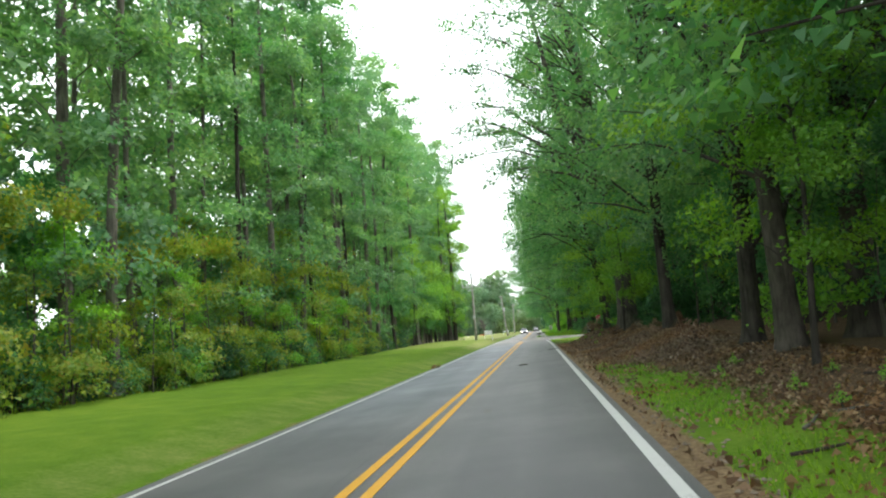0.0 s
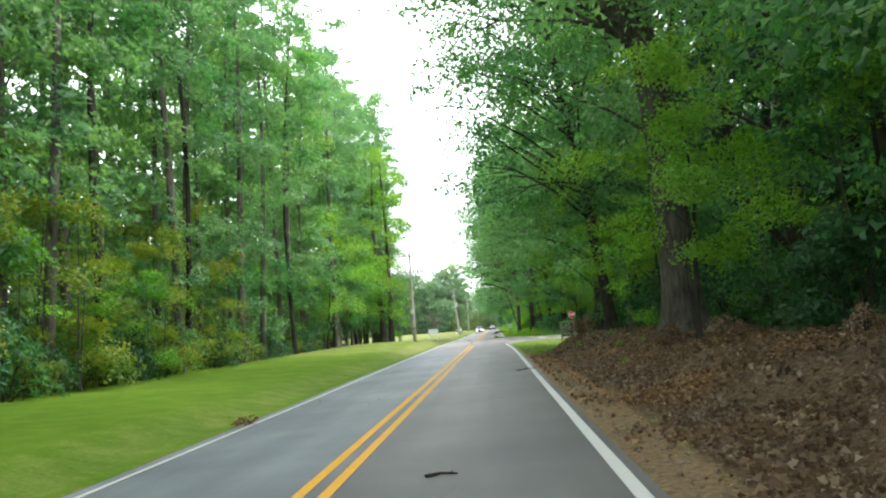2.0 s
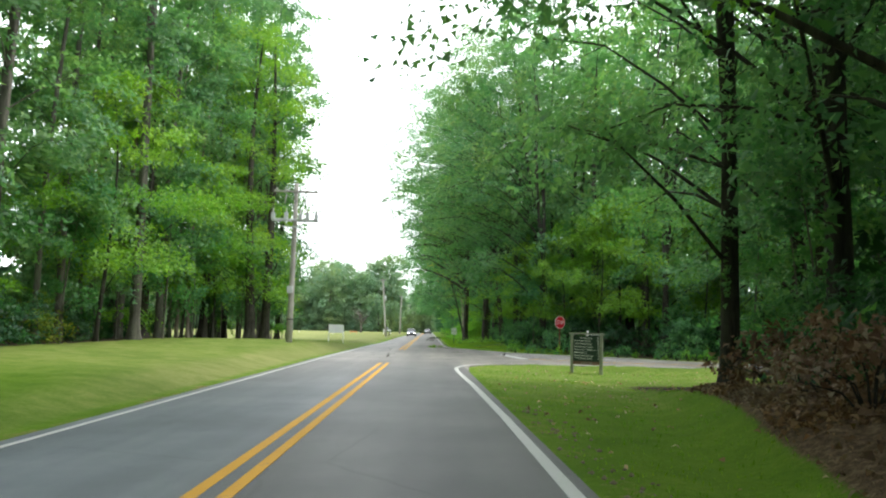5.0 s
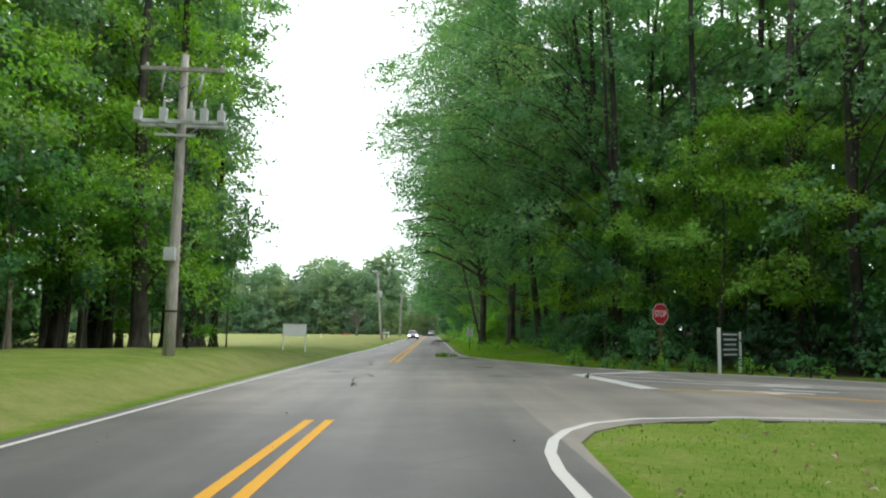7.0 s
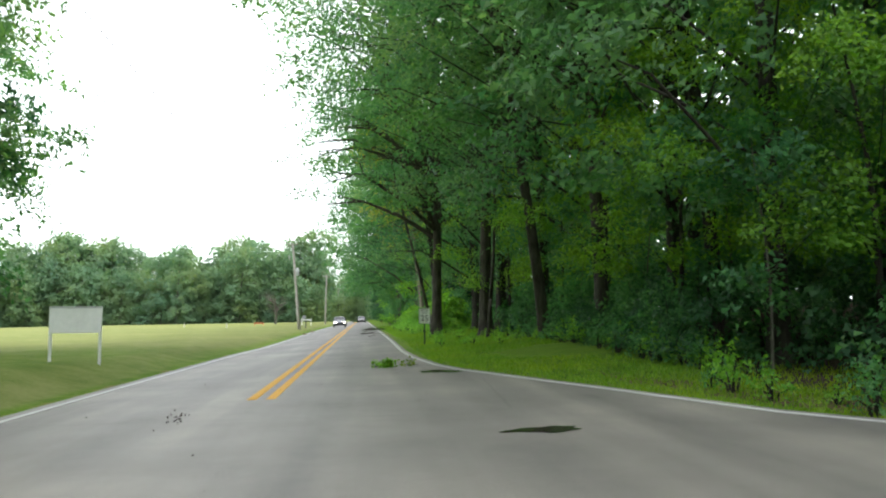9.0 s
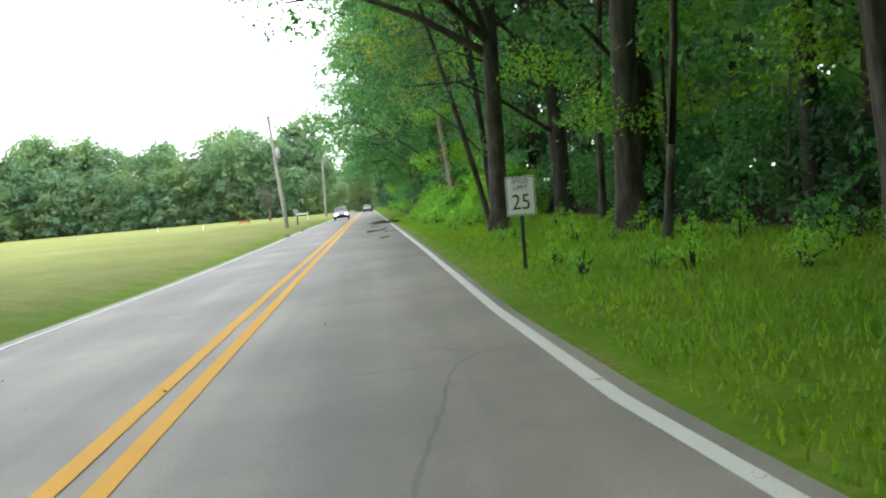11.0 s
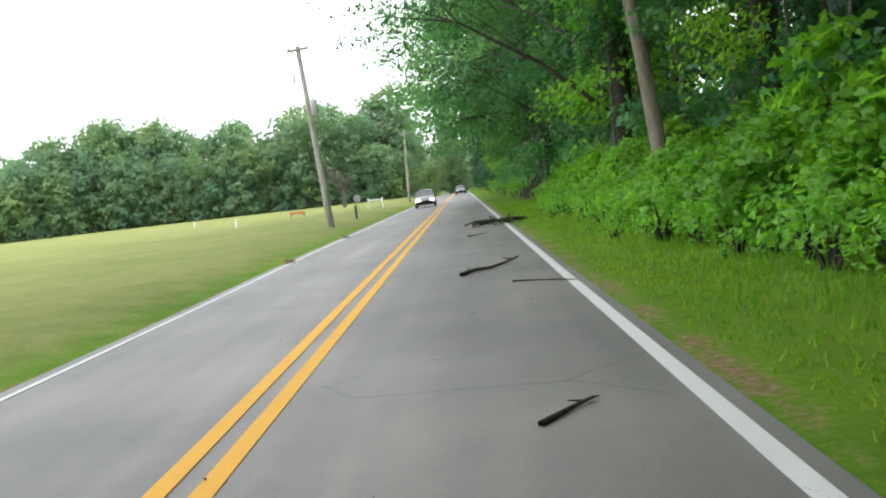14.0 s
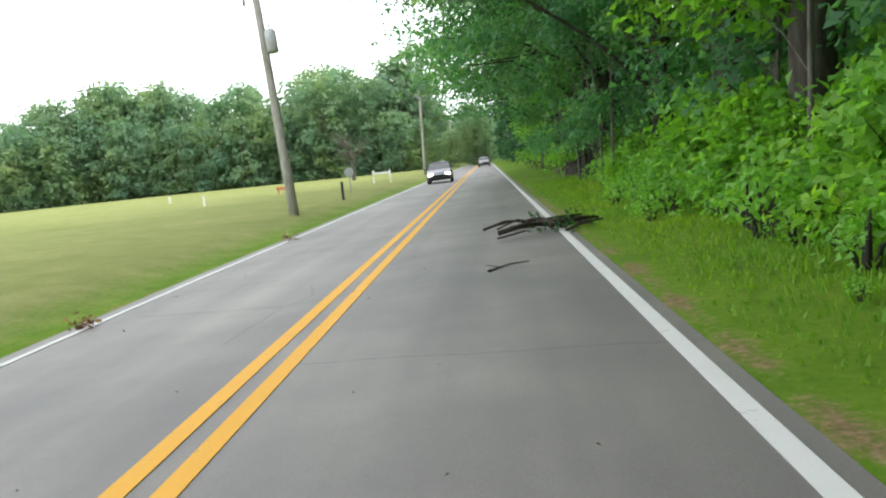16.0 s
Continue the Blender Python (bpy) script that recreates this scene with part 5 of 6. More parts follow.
# pale board in the field, seen from its back
pale = thing("field_board", "blank pale grey board on two thin white legs", "sign")
part("panel", box("panel", (1.12, 0.03, 0.62), (0, 0, 0.98), M_WHITE, 0.004), pale)
for px in (-0.53, 0.53):
    part("leg", box("leg", (0.06, 0.06, 1.45), (px, 0.045, 0.55), M_WHITE, 0.006), pale)
part("rail", box("rail", (1.12, 0.02, 0.04), (0, -0.022, 1.27), M_GREYCAN, 0.003), pale)
place(pale, -5.06, 112.8, turn=9)


# utility poles
def insulator(parent, x, z, h=0.16):
    part("insulator", rod("insulator", [(x, 0, z), (x, 0, z + h * 0.4), (x, 0, z + h * 0.5), (x, 0, z + h)], [0.016, 0.05, 0.055, 0.03], M_CERAMIC, 8), parent, "ceramic insulator")


def pole(height, label, arms, bank_arm=None, can=None, box_at=None):
    ob = thing("utility_pole", label, "utility pole", "utility poles along the road")
    part("shaft", rod("shaft", [(0, 0, -0.6), (0, 0, 1.5), (0, 0, height * 0.6), (0, 0, height)], [0.165, 0.155, 0.13, 0.105], M_POLE, 12), ob)
    for z, w in arms:
        part("crossarm", box("crossarm", (w, 0.09, 0.11), (0, -0.14, z), M_POLE, 0.01), ob)
        for s in (-1, 1):
            part("brace", rod("brace", [(s * w * 0.3, -0.15, z - 0.02), (0, -0.12, z - 0.55)], [0.015, 0.015], M_STEEL, 6), ob)
            insulator(ob, s * w * 0.45, z + 0.05)
            if w > 1.6:
                insulator(ob, s * w * 0.25, z + 0.05)
    if bank_arm:
        z, w = bank_arm
        for dy in (-0.2, 0.2):
            part("crossarm", box("crossarm", (w, 0.09, 0.11), (0, dy, z), M_GREYCAN, 0.01), ob, "pale grey crossarm")
        part("crossarm", box("crossarm", (w * 0.45, 0.07, 0.07), (-0.1, -0.2, z - 0.38), M_GREYCAN, 0.01), ob, "pale grey crossarm")
        for x, h in ((-w * 0.46, 0.36), (-w * 0.18, 0.42), (w * 0.12, 0.36), (w * 0.27, 0.44), (w * 0.46, 0.34)):
            sw = part("switch", box("switch", (0.2, 0.22, h), (x, -0.22, z + 0.16), M_GREYCAN, 0.02), ob, "grey switchgear box")
            part("bushing", rod("bushing", [(x, -0.22, z + 0.3), (x, -0.22, z + 0.3 + h * 0.75)], [0.05, 0.025], M_CERAMIC, 8), sw)
        for s in (-1, 1):
            part("brace", rod("brace", [(s * w * 0.3, -0.2, z), (0, -0.14, z - 0.5)], [0.018, 0.018], M_STEEL, 6), ob)
        for x in (-0.55, 0.5):
            part("cutout", rod("cutout", [(x, -0.2, z + 0.85), (x + 0.07, -0.22, z + 1.35)], [0.035, 0.035], M_CERAMIC, 8), ob)
    if can:
        c = part("transformer", rod("transformer", [(0.26, 0, can - 0.4), (0.26, 0, can - 0.38), (0.26, 0, can + 0.3), (0.26, 0, can + 0.38)], [0.15, 0.19, 0.19, 0.12], M_GREYCAN, 14), ob, "grey transformer can")
        part("bushing", rod("bushing", [(0.26, 0, can + 0.36), (0.26, 0, can + 0.58)], [0.04, 0.02], M_CERAMIC, 8), c)
    if box_at:
        part("meter_box", box("meter_box", (0.3, 0.2, 0.36), (-0.06, -0.22, box_at), M_GREYCAN, 0.02), ob, "grey metal box")
        part("band", disc("band", 0.165, 0.06, (0, 0, box_at - 1.55), M_CABLE, 'Z', 14, 0.005), ob)
    return ob


place(pole(8.45, "pale wooden utility pole carrying switchgear on crossarms", [(7.98, 2.3)], (6.45, 2.45), None, 2.75), -5.55, 96.75, turn=4)
p2 = pole(8.75, "leaning brown wooden utility pole with a transformer", [(8.55, 1.0)], None, 5.75)
place(p2, -4.65, 170.8, 0.12, tilt=(-6, -5.3))
part("bracket", rod("bracket", [(0, 0, 7.35), (-0.42, 0, 7.3)], [0.02, 0.02], M_STEEL, 6), p2)
part("arrester", rod("arrester", [(-0.42, 0, 7.05), (-0.42, 0, 7.5)], [0.05, 0.05], M_CERAMIC, 8), p2)
place(pole(8.5, "wooden utility pole standing at the edge of the field", [(8.2, 1.2)]), -4.7, 226, tilt=(0, 1.0))
place(pole(9.0, "wooden utility pole standing at the edge of the field", [(8.6, 1.2)]), -4.7, 300, tilt=(0, -1))
place(pole(9.0, "wooden utility pole standing at the edge of the field", [(8.6, 1.2)]), -4.9, 372)


def wire(a, b, sag):
    pts = []
    for k in range(17):
        u = k / 16
        pts.append((a[0] + (b[0] - a[0]) * u, a[1] + (b[1] - a[1]) * u, a[2] + (b[2] - a[2]) * u - sag * 4 * u * (1 - u)))
    tagged(new("power_line", rod("power_line", pts, [0.011] * 17, M_CABLE, 5)), "thin black wire slung between the poles", "cable", "wires between the poles")


for dx in (-0.45, 0.45):
    wire((-5.55 + dx * 2.3, 96.6, 8.5), (-5.45 + dx, 171.7, 8.75), 0.8)
    wire((-5.45 + dx, 171.7, 8.75), (-4.6 + dx, 225.9, 8.35), 0.5)
    wire((-4.6 + dx, 225.9, 8.35), (-4.8 + dx, 299.9, 8.7), 0.6)
    wire((-4.8 + dx, 299.9, 8.7), (-4.9 + dx, 371.9, 8.8), 0.6)

# small things of the field and verge
orange = thing("orange_barrier", "low faded orange board on short legs in the grass", "barrier")
part("board", box("board", (1.3, 0.06, 0.22), (0, 0, 0.42), M_ORANGE, 0.008), orange)
for px in (-0.55, 0.55):
    part("leg", box("leg", (0.07, 0.07, 0.6), (px, 0.06, 0.15), M_ORANGE, 0.006), orange)
place(orange, -12.2, 198)
hframe = thing("white_frame", "white post-and-rail frame beside the road", "frame")
for px in (-0.65, 0.65):
    part("post", box("post", (0.11, 0.11, 1.1), (px, 0, 0.45), M_WHITE, 0.01), hframe)
part("rail", box("rail", (1.2, 0.06, 0.16), (0, 0, 0.78), M_WHITE, 0.01), hframe)
place(hframe, -6.4, 205)
back_sign = thing("round_sign", "round grey sign seen from behind on a thin post", "road sign")
part("plate", disc("plate", 0.24, 0.008, (0, 0, 1.16), M_STEEL, 'Y', 20, 0.001), back_sign)
part("post", box("post", (0.05, 0.035, 1.5), (0, 0.03, 0.55), M_STEEL, 0.004), back_sign)
place(back_sign, -5.2, 184.5)
for x, y, h in ((-15.0, 190, 0.55), (-23.5, 205, 0.5), (-4.6, 179.2, 0.75)):
    post = thing("marker_post", "short post standing in the mown grass", "post", "marker posts in the field")
    part("shaft", box("shaft", (0.11, 0.09, h + 0.2), (0, 0, h / 2 - 0.1), M_WHITE if h < 0.7 else M_DARKPOST, 0.012), post)
    part("top", box("top", (0.13, 0.11, 0.05), (0, 0, h + 0.02), M_WHITE if h < 0.7 else M_DARKPOST, 0.01), post)
    place(post, x, y)
post = thing("marker_post", "white stub post at the foot of the wood", "post", "marker posts in the field")
part("shaft", box("shaft", (0.1, 0.1, 1.0), (0, 0, 0.3), M_WHITE, 0.012), post)
place(post, -12.6, 77.4)
stake = thing("dark_stake", "short dark stake in the grass by the pole", "post")
part("shaft", rod("shaft", [(0, 0, -0.2), (0, 0, 0.35), (0.02, 0, 0.62)], [0.05, 0.045, 0.03], M_BARK, 8), stake)
place(stake, -7.9, 105.6)
wood_sign = thing("wooden_sign", "small brown wooden sign at the roadside shrubs", "sign")
part("panel", box("panel", (1.0, 0.06, 0.62), (0, 0, 1.1), M_WOODBROWN, 0.008), wood_sign)
for px in (-0.4, 0.4):
    part("post", box("post", (0.09, 0.09, 1.6), (px, 0.07, 0.6), M_WOODBROWN, 0.008), wood_sign)
place(wood_sign, 5.3, 222)

# bare tree in the field
v, f = [], []
rd = np.random.default_rng(8)
tube(v, f, [(0, 0, -0.3), (0.05, 0, 0.5), (0.1, 0.05, 2.2), (0.0, 0.1, 4.0)], [0.3, 0.22, 0.17, 0.1], 9)
for k in range(46):
    z0 = rd.uniform(1.4, 4.0)
    a = rd.uniform(0, 6.28)
    L = rd.uniform(1.2, 3.0)
    s0 = np.array([0.05, 0.05, z0])
    e = s0 + np.array([math.cos(a) * L, math.sin(a) * L, rd.uniform(0.6, 2.4)])
    mid = (s0 + e) / 2 + rd.normal(0, 0.15, 3)
    tube(v, f, [s0, mid, e], [0.06, 0.035, 0.008], 4)
    for q in range(4):
        t0 = mid + (e - mid) * rd.uniform(0, 0.9)
        tube(v, f, [t0, t0 + rd.normal(0, 0.45, 3) + np.array([0, 0, 0.3])], [0.018, 0.005], 3)
bare = thing("bare_tree", "leafless grey-brown tree standing in the field", "tree")
part("trunk", smooth(mesh_from("trunk", v, f, M_BARK_GREY)), bare)
place(bare, -14.5, 238)


# ---- cars ----
def paint(name, col, metal=0.5):
    m, nt, out = node_mat(name)
    p = principled(nt, out, 0.28, metal, 0.5)
    p.inputs["Coat Weight"].default_value = 0.6
    c = coords(nt)
    dust = noise_tex(nt, 3, 5, 0.6, c)
    nt.links.new(mix_col(nt, math_node(nt, 'MULTIPLY', dust.outputs[0], 0.35), col, (0.25, 0.23, 0.2)), p.inputs["Base Color"])
    return m


def glow(name, col, power):
    m, nt, out = node_mat(name)
    e = nt.nodes.new("ShaderNodeEmission")
    e.inputs[0].default_value = (*col, 1)
    e.inputs[1].default_value = power
    nt.links.new(e.outputs[0], out.inputs[0])
    return m


M_SILVER = paint("silver_blue_car_paint", (0.07, 0.09, 0.12))
M_DARKCAR = paint("dark_car_paint", (0.02, 0.022, 0.026), 0.2)
M_TYRE = simple_mat("tyre_rubber", (0.012, 0.012, 0.012), (0.03, 0.03, 0.03), 40, 0.9)
M_GLASSDARK = simple_mat("tinted_car_glass", (0.012, 0.015, 0.018), (0.025, 0.03, 0.034), 3, 0.08, 0, 0.02, 0.001, 0.7)
M_HEADLAMP = glow("lit_headlamp", (1.0, 0.93, 0.78), 9.0)
M_TAIL = simple_mat("red_tail_lens", (0.25, 0.01, 0.01), (0.4, 0.02, 0.02), 6, 0.2)
M_TRIM = simple_mat("black_car_trim", (0.01, 0.01, 0.011), (0.025, 0.025, 0.026), 15, 0.6)


def loft(name, rings, mat, bevel=False):
    """Skin over closed rings of equal length, with both ends filled."""
    v, f = [], []
    n = len(rings[0])
    for r in rings:
        v += [tuple(p) for p in r]
    for i in range(len(rings) - 1):
        for k in range(n):
            a = i * n
            f.append((a + k, a + (k + 1) % n, a + n + (k + 1) % n, a + n + k))
    f.append(tuple(range(n)))
    f.append(tuple((len(rings) - 1) * n + k for k in range(n)))
    return smooth(mesh_from(name, v, f, mat))


def hull(y, hw, z0, z1, tuck=0.85, crown=0.96):
    """A car's cross-section at y: half-width hw, from z0 to z1."""
    zm = z0 + (z1 - z0) * 0.55
    half = [(hw * tuck, z0), (hw * 0.97, z0 + 0.1), (hw, zm), (hw * crown, z1 - 0.05), (hw * crown * 0.92, z1)]
    pts = [(x, y, z) for x, z in half] + [(-x, y, z) for x, z in reversed(half)]
    return pts


def car(label, body_m, lamps_on):
    """A four-door saloon, its nose to -y."""
    ob = thing("car", label, "car")
    body = part("body", loft("body", [hull(-2.28, 0.62, 0.32, 0.58), hull(-2.18, 0.78, 0.24, 0.68), hull(-1.7, 0.86, 0.2, 0.80), hull(-0.95, 0.88, 0.2, 0.94),
                hull(0.2, 0.88, 0.2, 0.98), hull(1.3, 0.88, 0.2, 1.0), hull(1.9, 0.85, 0.22, 1.0), hull(2.2, 0.78, 0.28, 0.92), hull(2.28, 0.66, 0.4, 0.75)], body_m), ob)
    part("roof", loft("roof", [hull(-0.28, 0.60, 1.30, 1.37, 1, 0.9), hull(0.1, 0.63, 1.36, 1.44, 1, 0.9), hull(0.7, 0.63, 1.36, 1.45, 1, 0.9), hull(1.12, 0.58, 1.28, 1.36, 1, 0.9)], body_m), ob)

    def pane(name, quad, label=""):
        a = [Vector(q) for q in quad]
        nrm = (a[1] - a[0]).cross(a[3] - a[0]).normalized() * 0.012
        v = [tuple(q) for q in a] + [tuple(q - nrm) for q in a]
        part(name, mesh_from(name, v, [(0, 1, 2, 3), (7, 6, 5, 4), (0, 4, 5, 1), (1, 5, 6, 2), (2, 6, 7, 3), (3, 7, 4, 0)], M_GLASSDARK), ob, label)

    pane("windscreen", [(-0.76, -1.0, 0.93), (0.76, -1.0, 0.93), (0.57, -0.24, 1.38), (-0.57, -0.24, 1.38)], "dark sloping windscreen")
    pane("rear_window", [(0.72, 1.75, 0.98), (-0.72, 1.75, 0.98), (-0.54, 1.1, 1.36), (0.54, 1.1, 1.36)], "dark rear window")
    for s in (-1, 1):
        pane("side_window", [(s * 0.84, -0.75, 0.95), (s * 0.84, 0.35, 0.97), (s * 0.60, 0.35, 1.40), (s * 0.60, -0.15, 1.37)])
        pane("side_window", [(s * 0.84, 0.42, 0.97), (s * 0.83, 1.45, 0.99), (s * 0.58, 1.05, 1.36), (s * 0.60, 0.42, 1.40)])
        part("pillar", rod("pillar", [(s * 0.80, -0.98, 0.92), (s * 0.6, -0.22, 1.38)], [0.035, 0.03], body_m, 6), ob)
        part("pillar", rod("pillar", [(s * 0.85, 0.385, 0.96), (s * 0.61, 0.385, 1.4)], [0.04, 0.03], body_m, 6), ob)
        part("pillar", rod("pillar", [(s * 0.78, 1.75, 0.98), (s * 0.56, 1.08, 1.36)], [0.06, 0.04], body_m, 6), ob)
        mir = part("mirror", box("mirror", (0.16, 0.1, 0.12), (s * 0.97, -0.68, 1.0), body_m, 0.03), ob)
        part("mirror_stalk", box("mirror_stalk", (0.08, 0.05, 0.04), (s * 0.88, -0.68, 0.96), M_TRIM, 0.008), mir)
        part("headlight", box("headlight", (0.36, 0.14, 0.16), (s * 0.56, -2.19, 0.60), M_HEADLAMP if lamps_on else M_WHITE, 0.03), ob, "lit headlight" if lamps_on else "")
        part("tail_light", box("tail_light", (0.34, 0.1, 0.16), (s * 0.58, 2.22, 0.76), M_TAIL, 0.03), ob, "red tail light")
        for wy in (-1.4, 1.38):
            ty = part("wheel", disc("wheel", 0.31, 0.2, (s * 0.78, wy, 0.31), M_TYRE, 'X', 24, 0.03), ob)
            part("rim", disc("rim", 0.2, 0.215, (s * 0.785, wy, 0.31), M_STEEL, 'X', 18, 0.012), ty, "silver wheel rim")
    part("grille", box("grille", (0.6, 0.06, 0.12), (0, -2.28, 0.5), M_TRIM, 0.02), ob)
    part("bumper", box("bumper", (1.4, 0.12, 0.16), (0, -2.26, 0.34), M_TRIM, 0.04), ob)
    part("bumper", box("bumper", (1.4, 0.12, 0.18), (0, 2.27, 0.42), M_TRIM, 0.04), ob)
    part("plate", box("plate", (0.32, 0.012, 0.15), (0, 2.34, 0.62), M_WHITE, 0.003), ob, "blank pale plate")
    return ob


place(car("silver-blue saloon with lit headlights in the oncoming lane", M_SILVER, True), -1.45, 199, float(road_z(-1.45, 199)), turn=2, tilt=(0, -2.5))
place(car("dark saloon far ahead seen from behind", M_DARKCAR, False), 1.5, 262, float(road_z(1.5, 262)), turn=0, tilt=(0, -2.5))


# ---- what lies on the road and verge ----
def stick(name, pts, r0, label, twigs=4, seed=1):
    rng = np.random.default_rng(seed)
    v, f = [], []
    P = [np.array((x, y, float(road_z(x, y)) + h)) for x, y, h in pts]
    tube(v, f, P, [r0 * (1 - 0.6 * i / (len(P) - 1)) for i in range(len(P))], 7)
    for k in range(twigs):
        i = rng.integers(0, len(P) - 1)
        s0 = P[i] * 0.4 + P[i + 1] * 0.6
        d = rng.normal(0, 0.045, 3)
        d[2] = abs(d[2]) * 0.5
        tube(v, f, [s0, s0 + d, s0 + d * 1.7], [r0 * 0.4, r0 * 0.3, 0.003], 4)
    ob = thing(name, label, "stick")
    part("bark", smooth(mesh_from("bark", v, f, M_STICK)), ob)
    return ob


stick("fallen_stick", [(1.52, 146.65, 0.03), (1.75, 146.95, 0.04), (1.98, 147.05, 0.03), (2.25, 147.45, 0.04), (2.46, 147.75, 0.07)], 0.035, "dark crooked stick lying on the asphalt", 5, 3)
stick("fallen_stick", [(2.2, 145.25, 0.015), (2.5, 145.0, 0.02), (2.95, 144.55, 0.02)], 0.013, "thin dark twig lying on the asphalt", 2, 4)
stick("fallen_stick", [(1.95, 139.4, 0.015), (2.15, 139.6, 0.02), (2.3, 139.75, 0.02)], 0.02, "short dark twig lying on the asphalt", 2, 5)
stick("fallen_stick", [(2.45, 48.6, 0.015), (2.75, 48.8, 0.03), (3.0, 48.7, 0.02)], 0.014, "short dark twig by the edge line", 3, 6)
stick("fallen_stick", [(1.1, 33.9, 0.01), (1.25, 33.95, 0.02), (1.42, 33.9, 0.01)], 0.02, "short dark twig on the asphalt", 1, 7)
stick("fallen_stick", [(1.7, 155.0, 0.012), (1.95, 155.3, 0.02), (2.2, 155.4, 0.015)], 0.015, "short dark twig on the asphalt", 2, 8)

pile = thing("branch_pile", "heap of dead broken branches across the edge line", "branches")
rp = np.random.default_rng(12)
for k in range(17):
    x, y = rp.uniform(2.0, 3.3), rp.uniform(157.9, 159.7)
    a, L = rp.normal(0.25, 0.45), rp.uniform(0.4, 1.1)
    dx, dy = math.cos(a) * L / 2, math.sin(a) * L / 2
    z = float(road_z(x, y))
    r = rp.uniform(0.012, 0.045)
    part("branch", rod("branch", [(x - dx, y - dy, z + r + rp.uniform(0, 0.08)), (x, y + rp.normal(0, 0.05), z + r + rp.uniform(0.02, 0.16)), (x + dx, y + dy, z + r + rp.uniform(0, 0.12))], [r, r * 0.9, r * 0.5], M_STICK, 6), pile)
cc = np.stack([rp.uniform(2.5, 3.6, 14), rp.uniform(158, 159.6, 14), rp.uniform(0.2, 0.32, 14)], -1)
part("dead_leaves", quads_mesh("dead_leaves", sprays(rp, cc, np.tile([[1.0, 0.2, 0]], (14, 1)), 12, 0.22, 0.09), M_LEAF_DEEP_SHADE), pile)


def leafy_clump(x, y, n, per, r, mat, label, seed, leaf=0.11):
    rng = np.random.default_rng(seed)
    ob = thing("fallen_leafy_twig", label, "twig", "twigs and leaves fallen on the road")
    c = np.stack([x + rng.normal(0, r, n), y + rng.normal(0, r * 0.7, n), np.full(n, float(road_z(x, y)) + 0.05) + rng.uniform(0, 0.06, n)], -1)
    v, f = [], []
    tube(v, f, [(x - r * 1.4, y, float(road_z(x, y)) + 0.02), (x, y + 0.05, float(road_z(x, y)) + 0.05), (x + r * 1.6, y - 0.05, float(road_z(x, y)) + 0.02)], [0.008, 0.007, 0.003], 5)
    part("twig", mesh_from("twig", v, f, M_STICK), ob)
    part("leaves", quads_mesh("leaves", sprays(rng, c, rng.normal(0, 1, (n, 3)) * [1, 1, 0], per, 0.14 if r > 0.06 else 0.06, leaf, droop=0.1), mat), ob)


leafy_clump(2.08, 112.4, 11, 13, 0.2, M_LEAF_FRESH, "green leafy twig fallen on the asphalt", 1)
leafy_clump(2.75, 112.6, 4, 8, 0.1, M_LEAF_YELLOW, "few yellow-green leaves on the asphalt", 2)
leafy_clump(-0.6, 103.7, 3, 6, 0.03, M_STICK, "dark clump of dead leaves on the asphalt", 3, 0.05)
leafy_clump(-0.14, 92.95, 3, 6, 0.025, M_STICK, "dark clump of dead leaves on the asphalt", 4, 0.05)
leafy_clump(-3.05, 40.95, 9, 10, 0.14, M_LEAF_BROWN, "dead leaves heaped at the edge line", 5, 0.08)
leafy_clump(5.62, 95.85, 2, 5, 0.03, M_STICK, "dark clump of dead leaves by the stop line", 6, 0.07)
leafy_clump(-2.9, 154.5, 5, 9, 0.1, M_LEAF_BROWN, "dead leaves at the edge line", 7, 0.07)
leafy_clump(-2.75, 163.3, 5, 9, 0.1, M_LEAF_BROWN, "dead leaves at the edge line", 8, 0.07)


def wet_mat():
    m, nt, out = node_mat("wet_muddy_asphalt")
    p = principled(nt, out, 0.2, 0, 0.5)
    n = noise_tex(nt, 3, 4, 0.6, coords(nt))
    r = ramp(nt, n.outputs[0], [(0.35, (0.016, 0.014, 0.011)), (0.65, (0.034, 0.029, 0.023))])
    nt.links.new(r.outputs[0], p.inputs["Base Color"])
    return m


M_WET = wet_mat()
M_PATCH = simple_mat("dark_tar_patch", (0.115, 0.108, 0.100), (0.175, 0.166, 0.154), 14, 0.8)


def blotch(name, x, y, w, d, turn, mat, label, category, seed):
    """A thin ragged patch lying on the asphalt."""
    rng = np.random.default_rng(seed)
    ph = rng.uniform(0, 6.28, 4)
    bm = bmesh.new()
    vs = []
    for k in range(40):
        a = 2 * math.pi * k / 40
        r = 1 + 0.22 * math.sin(2 * a + ph[0]) + 0.16 * math.sin(3 * a + ph[1]) + 0.1 * math.sin(7 * a + ph[2]) + rng.normal(0, 0.04)
        lx, ly = math.cos(a) * w / 2 * r, math.sin(a) * d / 2 * r
        ca, sa = math.cos(radians(turn)), math.sin(radians(turn))
        px, py = x + lx * ca - ly * sa, y + lx * sa + ly * ca
        vs.append(bm.verts.new((px, py, float(road_z(px, py)) + 0.005)))
    bm.faces.new(vs)
    return tagged(new(name, finish(bm, name, mat)), label, category, kind="structure")


